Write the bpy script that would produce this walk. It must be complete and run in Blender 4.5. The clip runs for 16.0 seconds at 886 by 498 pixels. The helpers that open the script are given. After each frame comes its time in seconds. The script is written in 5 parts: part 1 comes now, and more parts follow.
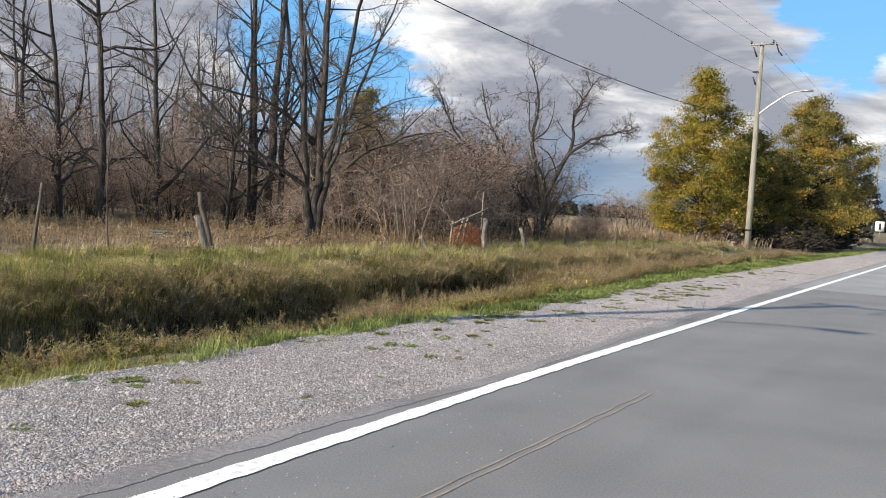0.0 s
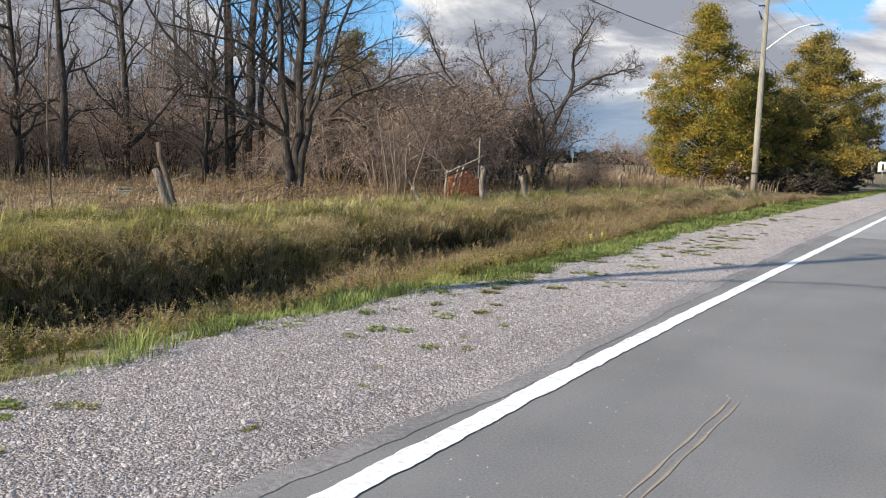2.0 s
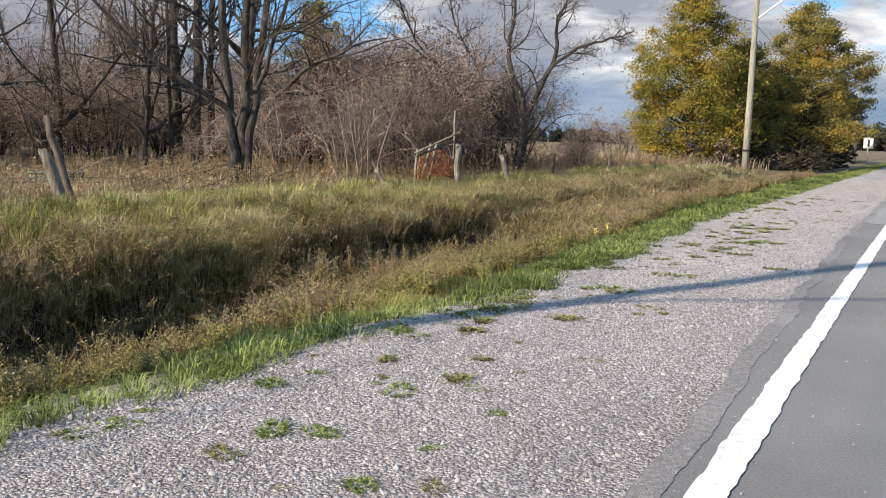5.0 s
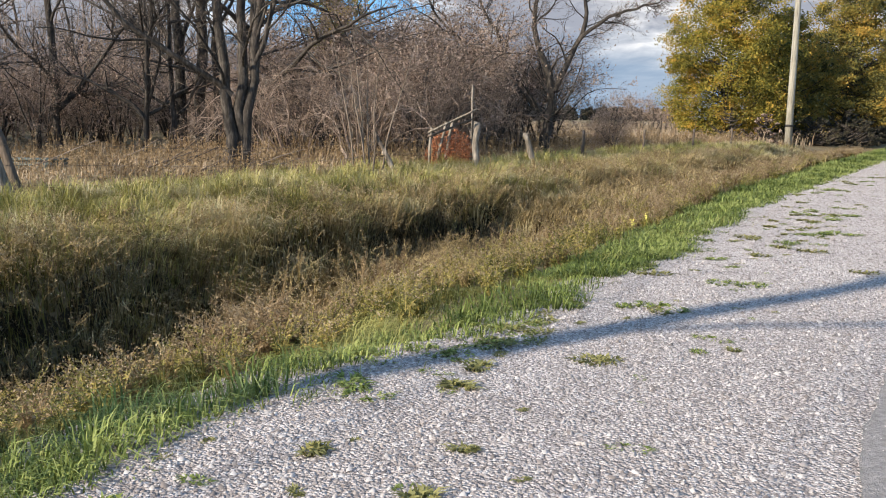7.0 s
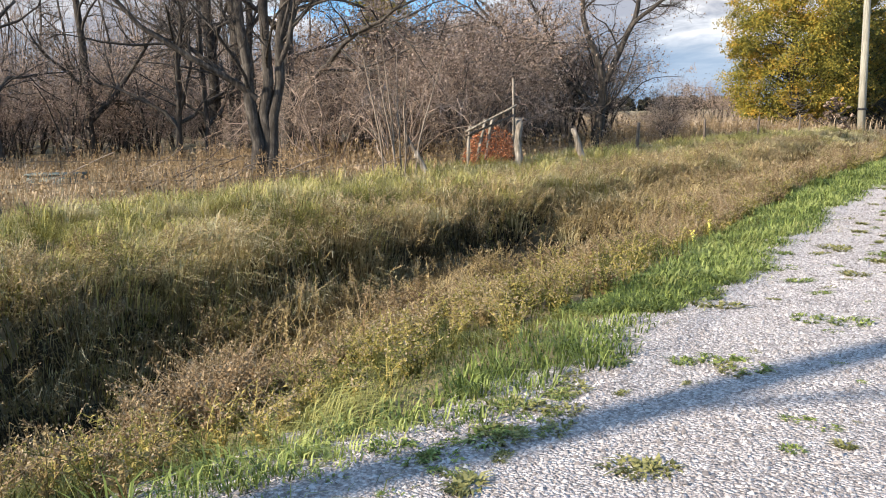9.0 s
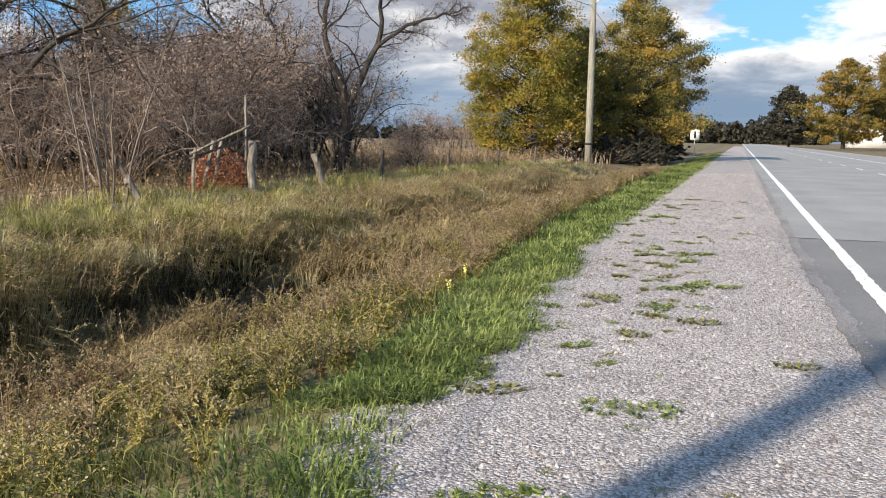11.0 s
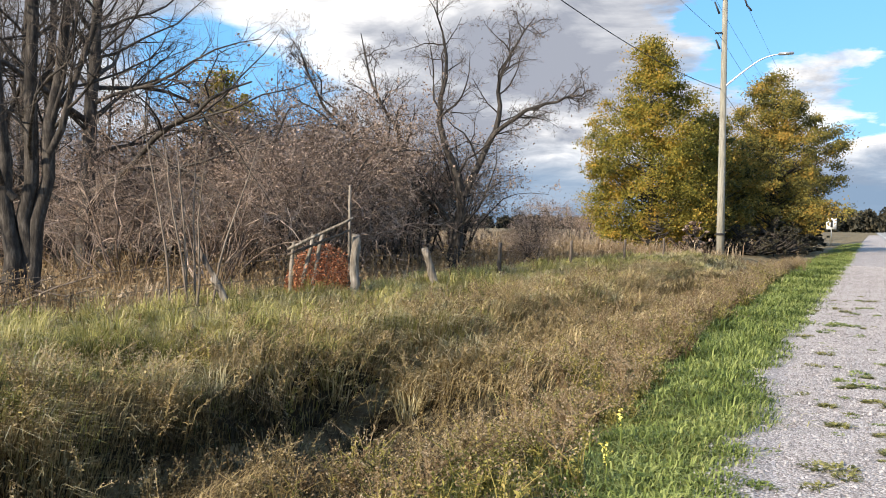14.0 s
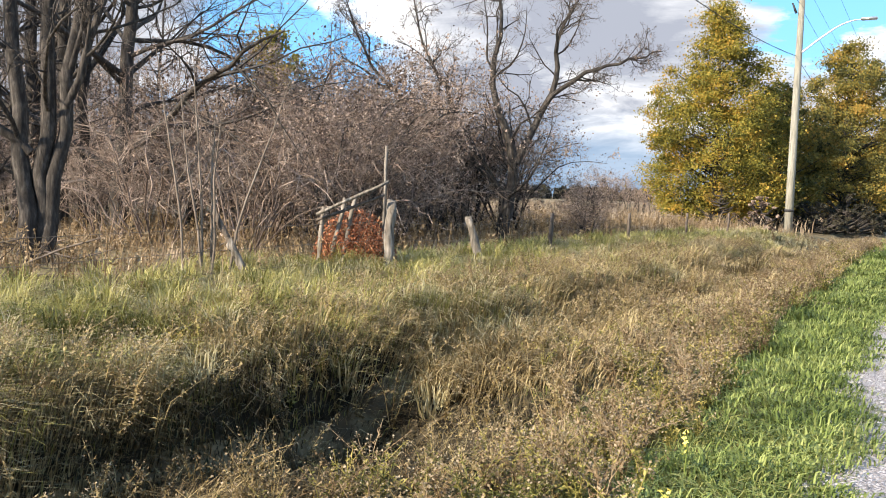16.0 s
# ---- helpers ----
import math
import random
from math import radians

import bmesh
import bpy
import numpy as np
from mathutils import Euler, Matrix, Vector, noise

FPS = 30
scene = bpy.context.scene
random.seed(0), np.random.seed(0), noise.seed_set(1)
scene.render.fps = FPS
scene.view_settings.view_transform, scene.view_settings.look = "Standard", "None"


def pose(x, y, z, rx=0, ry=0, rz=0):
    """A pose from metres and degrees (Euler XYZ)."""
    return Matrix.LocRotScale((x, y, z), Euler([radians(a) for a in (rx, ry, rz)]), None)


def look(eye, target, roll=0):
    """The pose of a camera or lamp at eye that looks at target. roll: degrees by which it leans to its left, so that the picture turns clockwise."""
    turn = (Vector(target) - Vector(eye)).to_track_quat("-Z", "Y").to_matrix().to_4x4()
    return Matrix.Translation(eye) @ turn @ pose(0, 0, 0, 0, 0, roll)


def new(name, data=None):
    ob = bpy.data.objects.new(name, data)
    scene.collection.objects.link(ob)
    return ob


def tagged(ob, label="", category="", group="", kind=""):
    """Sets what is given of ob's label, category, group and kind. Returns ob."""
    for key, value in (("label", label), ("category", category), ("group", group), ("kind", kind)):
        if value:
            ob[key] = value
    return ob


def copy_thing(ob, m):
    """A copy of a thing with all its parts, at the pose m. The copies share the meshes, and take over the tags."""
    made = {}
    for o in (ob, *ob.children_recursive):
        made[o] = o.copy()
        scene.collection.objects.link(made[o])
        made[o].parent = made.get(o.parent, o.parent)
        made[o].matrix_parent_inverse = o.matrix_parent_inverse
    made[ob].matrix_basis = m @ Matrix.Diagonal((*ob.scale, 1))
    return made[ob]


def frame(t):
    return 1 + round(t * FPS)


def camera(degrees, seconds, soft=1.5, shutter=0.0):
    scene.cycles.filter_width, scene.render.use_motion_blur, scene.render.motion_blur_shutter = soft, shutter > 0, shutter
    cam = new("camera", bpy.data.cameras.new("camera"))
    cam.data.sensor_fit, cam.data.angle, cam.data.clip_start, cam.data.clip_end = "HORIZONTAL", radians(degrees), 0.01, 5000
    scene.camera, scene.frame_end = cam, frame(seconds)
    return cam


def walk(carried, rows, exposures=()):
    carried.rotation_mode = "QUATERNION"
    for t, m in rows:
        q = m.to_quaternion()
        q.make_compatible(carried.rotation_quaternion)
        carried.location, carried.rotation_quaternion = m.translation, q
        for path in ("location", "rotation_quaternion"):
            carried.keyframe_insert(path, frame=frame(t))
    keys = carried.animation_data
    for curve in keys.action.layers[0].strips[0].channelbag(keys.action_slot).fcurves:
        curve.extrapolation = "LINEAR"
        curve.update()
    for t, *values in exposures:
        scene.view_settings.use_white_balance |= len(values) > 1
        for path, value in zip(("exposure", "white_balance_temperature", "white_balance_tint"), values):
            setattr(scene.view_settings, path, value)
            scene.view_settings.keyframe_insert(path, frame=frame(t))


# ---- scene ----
cam = camera(53.6, 16.0, 1.0)
EXPOSURES = [(t, e, 6900, 11) for t, e in (
    (0, 0.27), (3.5, 0.3), (6, 0.42), (7, 0.5), (8, 0.74), (9, 0.8), (9.5, 0.74), (10.0, 0.42), (10.2, 0.38), (12.5, 0.28), (13.5, 0.48), (14.5, 0.56), (16, 0.86))]
PATH = [
    (0, (3.884, 2.024, 1.711), (2.84, 3.728, 1.611), 3.3),
    (0.5, (3.542, 2.518, 1.646), (2.52, 4.234, 1.533), 2.8),
    (1, (3.188, 3.067, 1.649), (2.102, 4.739, 1.49), 2.2),
    (1.5, (2.823, 3.616, 1.628), (1.793, 5.319, 1.429), 2.9),
    (2, (2.524, 4.116, 1.626), (1.504, 5.823, 1.414), 2.1),
    (2.5, (2.188, 4.665, 1.628), (1.182, 6.382, 1.427), 2.4),
    (3, (1.888, 5.276, 1.603), (0.905, 7.01, 1.44), 1.9),
    (3.5, (1.565, 5.809, 1.559), (0.591, 7.549, 1.406), 2.0),
    (3.7, (1.474, 5.96, 1.596), (0.519, 7.708, 1.422), 1.9),
    (5.8, (0.347, 8.255, 1.493), (-0.654, 9.965, 1.22), 2.3),
    (6, (0.259, 8.466, 1.482), (-0.755, 10.168, 1.21), 2.3),
    (6.5, (0.099, 8.988, 1.465), (-0.87, 10.716, 1.188), 0.8),
    (7, (-0.045, 9.457, 1.477), (-1.071, 11.147, 1.176), 0.9),
    (7.5, (-0.161, 9.869, 1.524), (-1.289, 11.503, 1.289), -0.1),
    (8, (-0.273, 10.344, 1.513), (-1.506, 11.899, 1.267), -0.3),
    (8.5, (-0.511, 10.783, 1.485), (-1.634, 12.419, 1.233), -0.1),
    (9, (-0.605, 11.135, 1.499), (-1.744, 12.75, 1.191), -1.2),
    (9.5, (-0.737, 11.594, 1.483), (-1.824, 13.238, 1.141), -1.7),
    (10, (-0.915, 11.924, 1.504), (-1.661, 13.762, 1.244), 0.5),
    (10.2, (-1.0, 12.095, 1.463), (-1.666, 13.962, 1.197), 0.8),
    (12.3, (-1.911, 13.906, 1.529), (-2.532, 15.802, 1.381), 1.4),
    (12.5, (-1.987, 14.013, 1.541), (-2.643, 15.898, 1.423), 1.6),
    (13, (-2.118, 14.35, 1.532), (-2.882, 16.197, 1.462), 1.3),
    (13.5, (-2.214, 14.677, 1.538), (-3.084, 16.476, 1.462), 0.7),
    (14, (-2.319, 15.003, 1.523), (-3.198, 16.799, 1.468), 0.7),
    (14.5, (-2.401, 15.336, 1.507), (-3.289, 17.126, 1.436), 0.5),
    (15, (-2.471, 15.671, 1.538), (-3.377, 17.452, 1.451), 1.1),
    (15.5, (-2.634, 16.056, 1.512), (-3.585, 17.811, 1.392), 2.4),
    (16, (-2.759, 16.391, 1.487), (-3.747, 18.125, 1.358), 2.1),
]
walk(cam, [(t, look(eye, target, roll)) for t, eye, target, roll in PATH], EXPOSURES)

# ---- light ----
SUN_AZ = (-0.43, -0.903)         # where the sun stands, on the plan
SUN_EL = math.radians(28.0)
sun = new("sun", bpy.data.lights.new("sun", "SUN"))
sun.data.energy, sun.data.angle, sun.data.color = 6.2, math.radians(0.53), (1.0, 0.895, 0.745)
_s = Vector((SUN_AZ[0] * math.cos(SUN_EL), SUN_AZ[1] * math.cos(SUN_EL), math.sin(SUN_EL)))
sun.matrix_world = look((0, 0, 60), Vector((0, 0, 60)) - _s)


class Nodes:
    """Short hand for node trees."""

    def __init__(self, tree):
        self.tree = tree
        tree.nodes.clear()

    def add(self, kind, ins=None, **props):
        n = self.tree.nodes.new(kind)
        for k, v in props.items():
            if k == "blend":
                n.blend_type = v
            elif k == "op":
                n.operation = v
            elif k == "dtype":
                n.data_type = v
            elif k == "sky":
                n.sky_type = v
        for k, v in (ins or {}).items():
            if isinstance(v, bpy.types.NodeSocket):
                self.tree.links.new(v, n.inputs[k])
            else:
                n.inputs[k].default_value = v
        return n

    def ramp(self, fac, stops):
        n = self.add("ShaderNodeValToRGB", {0: fac})
        e = n.color_ramp.elements
        while len(e) < len(stops):
            e.new(0.5)
        for el, (p, c) in zip(e, stops):
            el.position, el.color = p, (*c, 1.0) if len(c) == 3 else c
        return n.outputs[0]

    def noise(self, vec, scale, detail=4, rough=0.55, dist=0.0):
        n = self.add("ShaderNodeTexNoise", {"Vector": vec, "Scale": scale, "Detail": detail, "Roughness": rough, "Distortion": dist})
        return n.outputs[0]

    def math(self, op, a, b=0.0, c=0.0):
        return self.add("ShaderNodeMath", {0: a, 1: b, 2: c}, op=op).outputs[0]

    def mix(self, fac, a, b, blend="MIX"):
        n = self.add("ShaderNodeMix", {0: fac, 6: a, 7: b}, dtype="RGBA", blend=blend)
        return n.outputs[2]


def rgb(c):
    return (c[0], c[1], c[2], 1.0)


def build_world():
    world = bpy.data.worlds.new("sky")
    scene.world = world
    world.use_nodes = True
    k = Nodes(world.node_tree)
    sky = k.add("ShaderNodeTexSky", sky="NISHITA")
    sky.sun_disc, sky.sun_elevation = False, SUN_EL
    sky.sun_rotation = math.atan2(SUN_AZ[0], SUN_AZ[1])
    sky.ozone_density = 2.5
    d = k.add("ShaderNodeTexCoord").outputs["Generated"]
    sep = k.add("ShaderNodeSeparateXYZ", {0: d})
    x, y, z = sep.outputs
    # clouds lie on a flat layer: stretch the direction by the height above the horizon
    flat = k.math("ADD", k.math("MAXIMUM", z, 0.0), 0.22)
    v = k.add("ShaderNodeCombineXYZ", {0: k.math("DIVIDE", x, flat), 1: k.math("DIVIDE", y, flat), 2: k.math("MULTIPLY", z, 2.2)}).outputs[0]
    big = k.noise(v, 0.62, 3, 0.5, 0.3)
    fine = k.noise(v, 2.6, 10, 0.55, 0.25)
    dens = k.math("ADD", k.math("MULTIPLY", big, 0.62), k.math("MULTIPLY", fine, 0.42))

    # ragged outlines for the banks and the gaps
    rag = k.add("ShaderNodeTexNoise", {"Vector": v, "Scale": 1.5, "Detail": 7, "Roughness": 0.6}).outputs[1]
    rag = k.add("ShaderNodeVectorMath", {0: rag, 1: (0.5, 0.5, 0.5)}, op="SUBTRACT").outputs[0]
    rag = k.add("ShaderNodeVectorMath", {0: rag, 1: (0.34, 0.34, 0.26)}, op="MULTIPLY").outputs[0]
    ragged = k.add("ShaderNodeVectorMath", {0: k.add("ShaderNodeVectorMath", {0: d, 1: rag}, op="ADD").outputs[0]}, op="NORMALIZE").outputs[0]

    def bank(cx, cy, cz, width, amount):
        # a cloud bank or a gap round one direction
        dot = k.add("ShaderNodeVectorMath", {0: ragged, 1: Vector((cx, cy, cz)).normalized()}, op="DOT_PRODUCT").outputs["Value"]
        f = k.add("ShaderNodeMapRange", {0: dot, 1: math.cos(radians(width)), 2: 1.0, 3: 0.0, 4: amount}).outputs[0]
        return f

    for b in CLOUD_BANKS:
        dens = k.math("ADD", dens, bank(*b))
    cover = k.ramp(dens, [(0.48, (0, 0, 0)), (0.55, (0.7, 0.7, 0.7)), (0.64, (1, 1, 1))])
    shade = k.math("ADD", k.math("ADD", k.math("MULTIPLY", k.noise(v, 0.9, 6, 0.55, 0.3), 0.7), k.math("MULTIPLY_ADD", k.noise(v, 2.4, 9, 0.6, 0.5), 1.6, -0.64)), k.math("MULTIPLY", dens, 0.36))
    for b in CLOUD_GREY:
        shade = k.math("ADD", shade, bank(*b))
    cloud = k.ramp(shade, [(0.36, (0.93, 0.93, 0.94)), (0.50, (0.68, 0.70, 0.74)), (0.66, (0.44, 0.47, 0.53)), (0.86, (0.27, 0.30, 0.37))])
    # low sky goes to a slate-blue haze
    blue = k.add("ShaderNodeVectorMath", {0: sky.outputs[0], 1: (0.125, 0.125, 0.125)}, op="MULTIPLY").outputs[0]
    blue = k.mix(k.ramp(z, [(0.0, (0.7, 0.7, 0.7)), (0.3, (0.55, 0.55, 0.55))]), blue, (0.09, 0.46, 1.0, 1))
    cloud = k.mix(k.ramp(k.math("ADD", z, k.math("MULTIPLY", k.math("SUBTRACT", fine, 0.5), 0.08)), [(0.0, (0.9, 0.9, 0.9)), (0.045, (0.85, 0.85, 0.85)), (0.10, (0, 0, 0))]), cloud, (0.17, 0.27, 0.41, 1))
    col = k.mix(cover, blue, cloud)
    bg = k.add("ShaderNodeBackground", {0: col, 1: 1.05})
    out = k.add("ShaderNodeOutputWorld", {0: bg.outputs[0]})


# direction, half width in degrees, amount
CLOUD_BANKS = [(-0.435, 0.89, 0.16, 24, 0.30), (-0.82, 0.54, 0.14, 22, 0.20), (-0.63, 0.76, 0.16, 9, -0.40), (-0.02, 0.96, 0.26, 13, -0.55),
               (-0.13, 0.97, 0.2, 6, -0.12), (0.07, 0.99, 0.085, 11, 0.34), (-0.12, 0.98, 0.09, 8, 0.30), (-0.33, 0.94, 0.08, 8, 0.1)]
CLOUD_GREY = [(-0.42, 0.89, 0.125, 10, 0.26), (-0.5, 0.84, 0.26, 13, -0.25), (-0.33, 0.94, 0.075, 6, -0.5), (0.09, 0.99, 0.10, 8, -0.55), (-0.12, 0.98, 0.10, 6, -0.2), (0.0, 1.0, 0.03, 6, 0.3), (-0.55, 0.8, 0.2, 9, -0.2)]
build_world()


# ---- materials ----
def mat(name, cols, scale=3.0, rough=0.9, bump=0.3, bscale=40.0, island=0.0, rnd=0.0, spec=0.25, metal=0.0, big=0.35, bigscale=0.35, stretch=(1, 1, 1)):
    """cols: colours from dark to light, spread by noise at two scales and by piece."""
    m = bpy.data.materials.new(name)
    m.use_nodes = True
    k = Nodes(m.node_tree)
    co = k.add("ShaderNodeTexCoord").outputs["Object"]
    vec = k.add("ShaderNodeMapping", {0: co, 3: stretch}).outputs[0]
    f = k.noise(vec, scale, 8, 0.6)
    f = k.math("MULTIPLY_ADD", k.math("SUBTRACT", f, 0.5), 1.6, 0.5)
    if big:
        g = k.noise(vec, bigscale, 3, 0.5)
        f = k.math("ADD", f, k.math("MULTIPLY", k.math("SUBTRACT", g, 0.5), big * 3))
    if island:
        r = k.add("ShaderNodeNewGeometry").outputs["Random Per Island"]
        f = k.math("ADD", f, k.math("MULTIPLY", k.math("SUBTRACT", r, 0.5), island))
    if rnd:
        r = k.add("ShaderNodeObjectInfo").outputs["Random"]
        f = k.math("ADD", f, k.math("MULTIPLY", k.math("SUBTRACT", r, 0.5), rnd))
    n = len(cols)
    col = k.ramp(f, [((i + 0.5) / n if n > 1 else 0.5, c) for i, c in enumerate(cols)])
    ins = {"Base Color": col, "Roughness": rough, "Metallic": metal, "Specular IOR Level": spec}
    if bump:
        bn = k.add("ShaderNodeBump", {"Height": k.noise(vec, bscale, 6, 0.65), "Strength": bump, "Distance": 0.02})
        ins["Normal"] = bn.outputs[0]
    b = k.add("ShaderNodeBsdfPrincipled", ins)
    k.add("ShaderNodeOutputMaterial", {0: b.outputs[0]})
    return m


def leaf_mat(name, cols, scale=0.6, island=0.9, through_light=0.25):
    m = mat(name, cols, scale=scale, rough=0.65, bump=0, island=island, big=0.4, bigscale=0.8)
    k = m.node_tree
    b = [n for n in k.nodes if n.type == "BSDF_PRINCIPLED"][0]
    o = [n for n in k.nodes if n.type == "OUTPUT_MATERIAL"][0]
    t = k.nodes.new("ShaderNodeBsdfTranslucent")
    mx = k.nodes.new("ShaderNodeMixShader")
    mx.inputs[0].default_value = through_light
    k.links.new(b.inputs["Base Color"].links[0].from_socket, t.inputs[0])
    k.links.new(b.outputs[0], mx.inputs[1])
    k.links.new(t.outputs[0], mx.inputs[2])
    k.links.new(mx.outputs[0], o.inputs[0])
    return m


M_GROUND = mat("earth_and_thatch", [(0.07, 0.052, 0.03), (0.16, 0.125, 0.07), (0.26, 0.21, 0.12)], scale=2.5, bump=0.6, bscale=18)
def gravel_mat(name):
    """Crushed stone packed tight: cells of two sizes, each its own grey, with dark gaps."""
    m = bpy.data.materials.new(name)
    m.use_nodes = True
    k = Nodes(m.node_tree)
    co = k.add("ShaderNodeTexCoord").outputs["Object"]
    warp = k.add("ShaderNodeVectorMath", {0: co, 1: k.add("ShaderNodeVectorMath", {0: k.add("ShaderNodeTexNoise", {"Vector": co, "Scale": 40.0}).outputs[1], 1: (0.007, 0.007, 0.007)}, op="MULTIPLY").outputs[0]}, op="ADD").outputs[0]
    v1 = k.add("ShaderNodeTexVoronoi", {"Vector": warp, "Scale": 48.0})
    v2 = k.add("ShaderNodeTexVoronoi", {"Vector": warp, "Scale": 95.0})
    tone = k.math("ADD", k.math("MULTIPLY", k.add("ShaderNodeSeparateColor", {0: v1.outputs["Color"]}).outputs[0], 0.62), k.math("MULTIPLY", k.add("ShaderNodeSeparateColor", {0: v2.outputs["Color"]}).outputs[1], 0.38))
    tone = k.math("ADD", tone, k.math("MULTIPLY", k.math("SUBTRACT", k.noise(co, 0.7, 4), 0.5), 0.45))
    tone = k.math("ADD", tone, k.math("MULTIPLY", k.math("SUBTRACT", k.noise(co, 7.0, 6, 0.7), 0.5), 0.7))
    # the stone is darker at the start and paler further along
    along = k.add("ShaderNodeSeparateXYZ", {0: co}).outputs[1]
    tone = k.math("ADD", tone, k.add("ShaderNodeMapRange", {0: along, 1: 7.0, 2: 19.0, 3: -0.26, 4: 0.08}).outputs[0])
    col = k.ramp(tone, [(0.12, (0.27, 0.24, 0.23)), (0.38, (0.40, 0.362, 0.35)), (0.62, (0.49, 0.45, 0.438)), (0.9, (0.61, 0.57, 0.56))])
    gap = k.ramp(v1.outputs["Distance"], [(0.32, (1, 1, 1)), (0.72, (0.60, 0.58, 0.57))])
    col = k.mix(1.0, col, gap, "MULTIPLY")
    h = k.math("ADD", k.math("MULTIPLY", v1.outputs["Distance"], -1.0), k.math("MULTIPLY", v2.outputs["Distance"], -0.45))
    b = k.add("ShaderNodeBump", {"Height": h, "Strength": 1.0, "Distance": 0.016})
    p = k.add("ShaderNodeBsdfPrincipled", {"Base Color": col, "Roughness": 0.92, "Specular IOR Level": 0.2, "Normal": b.outputs[0]})
    k.add("ShaderNodeOutputMaterial", {0: p.outputs[0]})
    return m


M_GRAVEL = gravel_mat("limestone_gravel")
M_STONE = mat("gravel_stone", [(0.17, 0.15, 0.145), (0.28, 0.252, 0.243), (0.37, 0.34, 0.33), (0.47, 0.44, 0.43)], scale=9, bump=0.2, bscale=90, island=1.1, big=0.1, bigscale=0.5)
M_ASPHALT = mat("grey_asphalt", [(0.15, 0.146, 0.143), (0.195, 0.19, 0.186), (0.235, 0.23, 0.225)], scale=60, rough=0.85, bump=0.35, bscale=180, big=0.35, bigscale=0.5)
M_ASPHALT_OLD = mat("pale_worn_asphalt", [(0.21, 0.21, 0.204), (0.275, 0.274, 0.265), (0.34, 0.337, 0.325)], scale=50, rough=0.85, bump=0.3, bscale=150, big=0.3, bigscale=0.4)
M_ASPHALT_EDGE = mat("dusty_asphalt_edge", [(0.17, 0.16, 0.155), (0.24, 0.225, 0.22), (0.32, 0.30, 0.29)], scale=25, rough=0.9, bump=0.7, bscale=70, big=0.3, bigscale=1.0)
M_PAINT = mat("worn_white_road_paint", [(0.55, 0.54, 0.52), (0.80, 0.79, 0.77), (0.86, 0.86, 0.85)], scale=12, rough=0.7, bump=0.3, bscale=150, big=0.2)
M_SCUFF = mat("tan_scuff", [(0.24, 0.20, 0.16), (0.30, 0.245, 0.19), (0.35, 0.285, 0.22)], scale=8, bump=0)
M_CRACK = mat("dark_crack", [(0.06, 0.06, 0.06), (0.10, 0.098, 0.095)], scale=8, bump=0.1)
M_BARK = mat("grey_brown_bark", [(0.020, 0.0175, 0.0155), (0.048, 0.042, 0.037), (0.125, 0.11, 0.098)], scale=5, bump=0.9, bscale=14, stretch=(3, 3, 0.8), big=0.2)
M_TWIG = mat("grey_twig", [(0.045, 0.036, 0.03), (0.10, 0.08, 0.067), (0.21, 0.175, 0.15)], scale=1.2, bump=0, island=0.5)
M_BRUSH = mat("brown_brush_twig", [(0.05, 0.036, 0.029), (0.22, 0.165, 0.132), (0.45, 0.36, 0.30)], scale=0.9, bump=0, island=0.6)
M_PALE_TWIG = mat("pale_sapling_bark", [(0.10, 0.08, 0.062), (0.17, 0.138, 0.11), (0.26, 0.215, 0.175)], scale=3, bump=0.2, island=0.4)
M_DEADLEAF = leaf_mat("withered_leaf", [(0.09, 0.06, 0.045), (0.23, 0.165, 0.125), (0.38, 0.285, 0.23), (0.47, 0.375, 0.31)])
M_LEAF_Y = leaf_mat("yellow_green_maple_leaf", [(0.055, 0.062, 0.016), (0.165, 0.155, 0.030), (0.30, 0.245, 0.04), (0.45, 0.27, 0.05)], scale=0.45, island=0.45)
M_LEAF_G = leaf_mat("olive_green_leaf", [(0.055, 0.06, 0.026), (0.15, 0.14, 0.042), (0.265, 0.22, 0.05), (0.41, 0.25, 0.055)], scale=0.4, island=0.45)
M_LEAF_O = leaf_mat("orange_autumn_leaf", [(0.09, 0.088, 0.025), (0.20, 0.155, 0.036), (0.33, 0.20, 0.05)], scale=0.2, island=0.4)
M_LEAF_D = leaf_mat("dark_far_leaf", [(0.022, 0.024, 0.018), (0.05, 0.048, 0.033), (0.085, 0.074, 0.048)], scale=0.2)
M_GRASS_G = leaf_mat("green_verge_grass", [(0.085, 0.118, 0.028), (0.185, 0.235, 0.058), (0.32, 0.36, 0.12)], scale=0.8)
M_GRASS_M = leaf_mat("olive_meadow_grass", [(0.12, 0.12, 0.034), (0.255, 0.245, 0.07), (0.385, 0.35, 0.12), (0.49, 0.43, 0.20)], scale=0.5, island=0.6)
M_GRASS_D = leaf_mat("dry_brown_grass", [(0.14, 0.10, 0.05), (0.27, 0.205, 0.10), (0.39, 0.305, 0.155), (0.48, 0.385, 0.215)], scale=0.5)
M_OLIVE = leaf_mat("olive_green_forb", [(0.09, 0.092, 0.026), (0.20, 0.188, 0.05), (0.33, 0.285, 0.08), (0.42, 0.335, 0.12)], scale=0.9)
M_FIELD = leaf_mat("pink_tan_field_grass", [(0.18, 0.13, 0.085), (0.31, 0.235, 0.16), (0.42, 0.335, 0.24)], scale=0.3)
M_WEED = leaf_mat("dried_weed", [(0.12, 0.086, 0.036), (0.25, 0.19, 0.085), (0.38, 0.29, 0.14), (0.44, 0.35, 0.19)], scale=0.9, island=0.6)
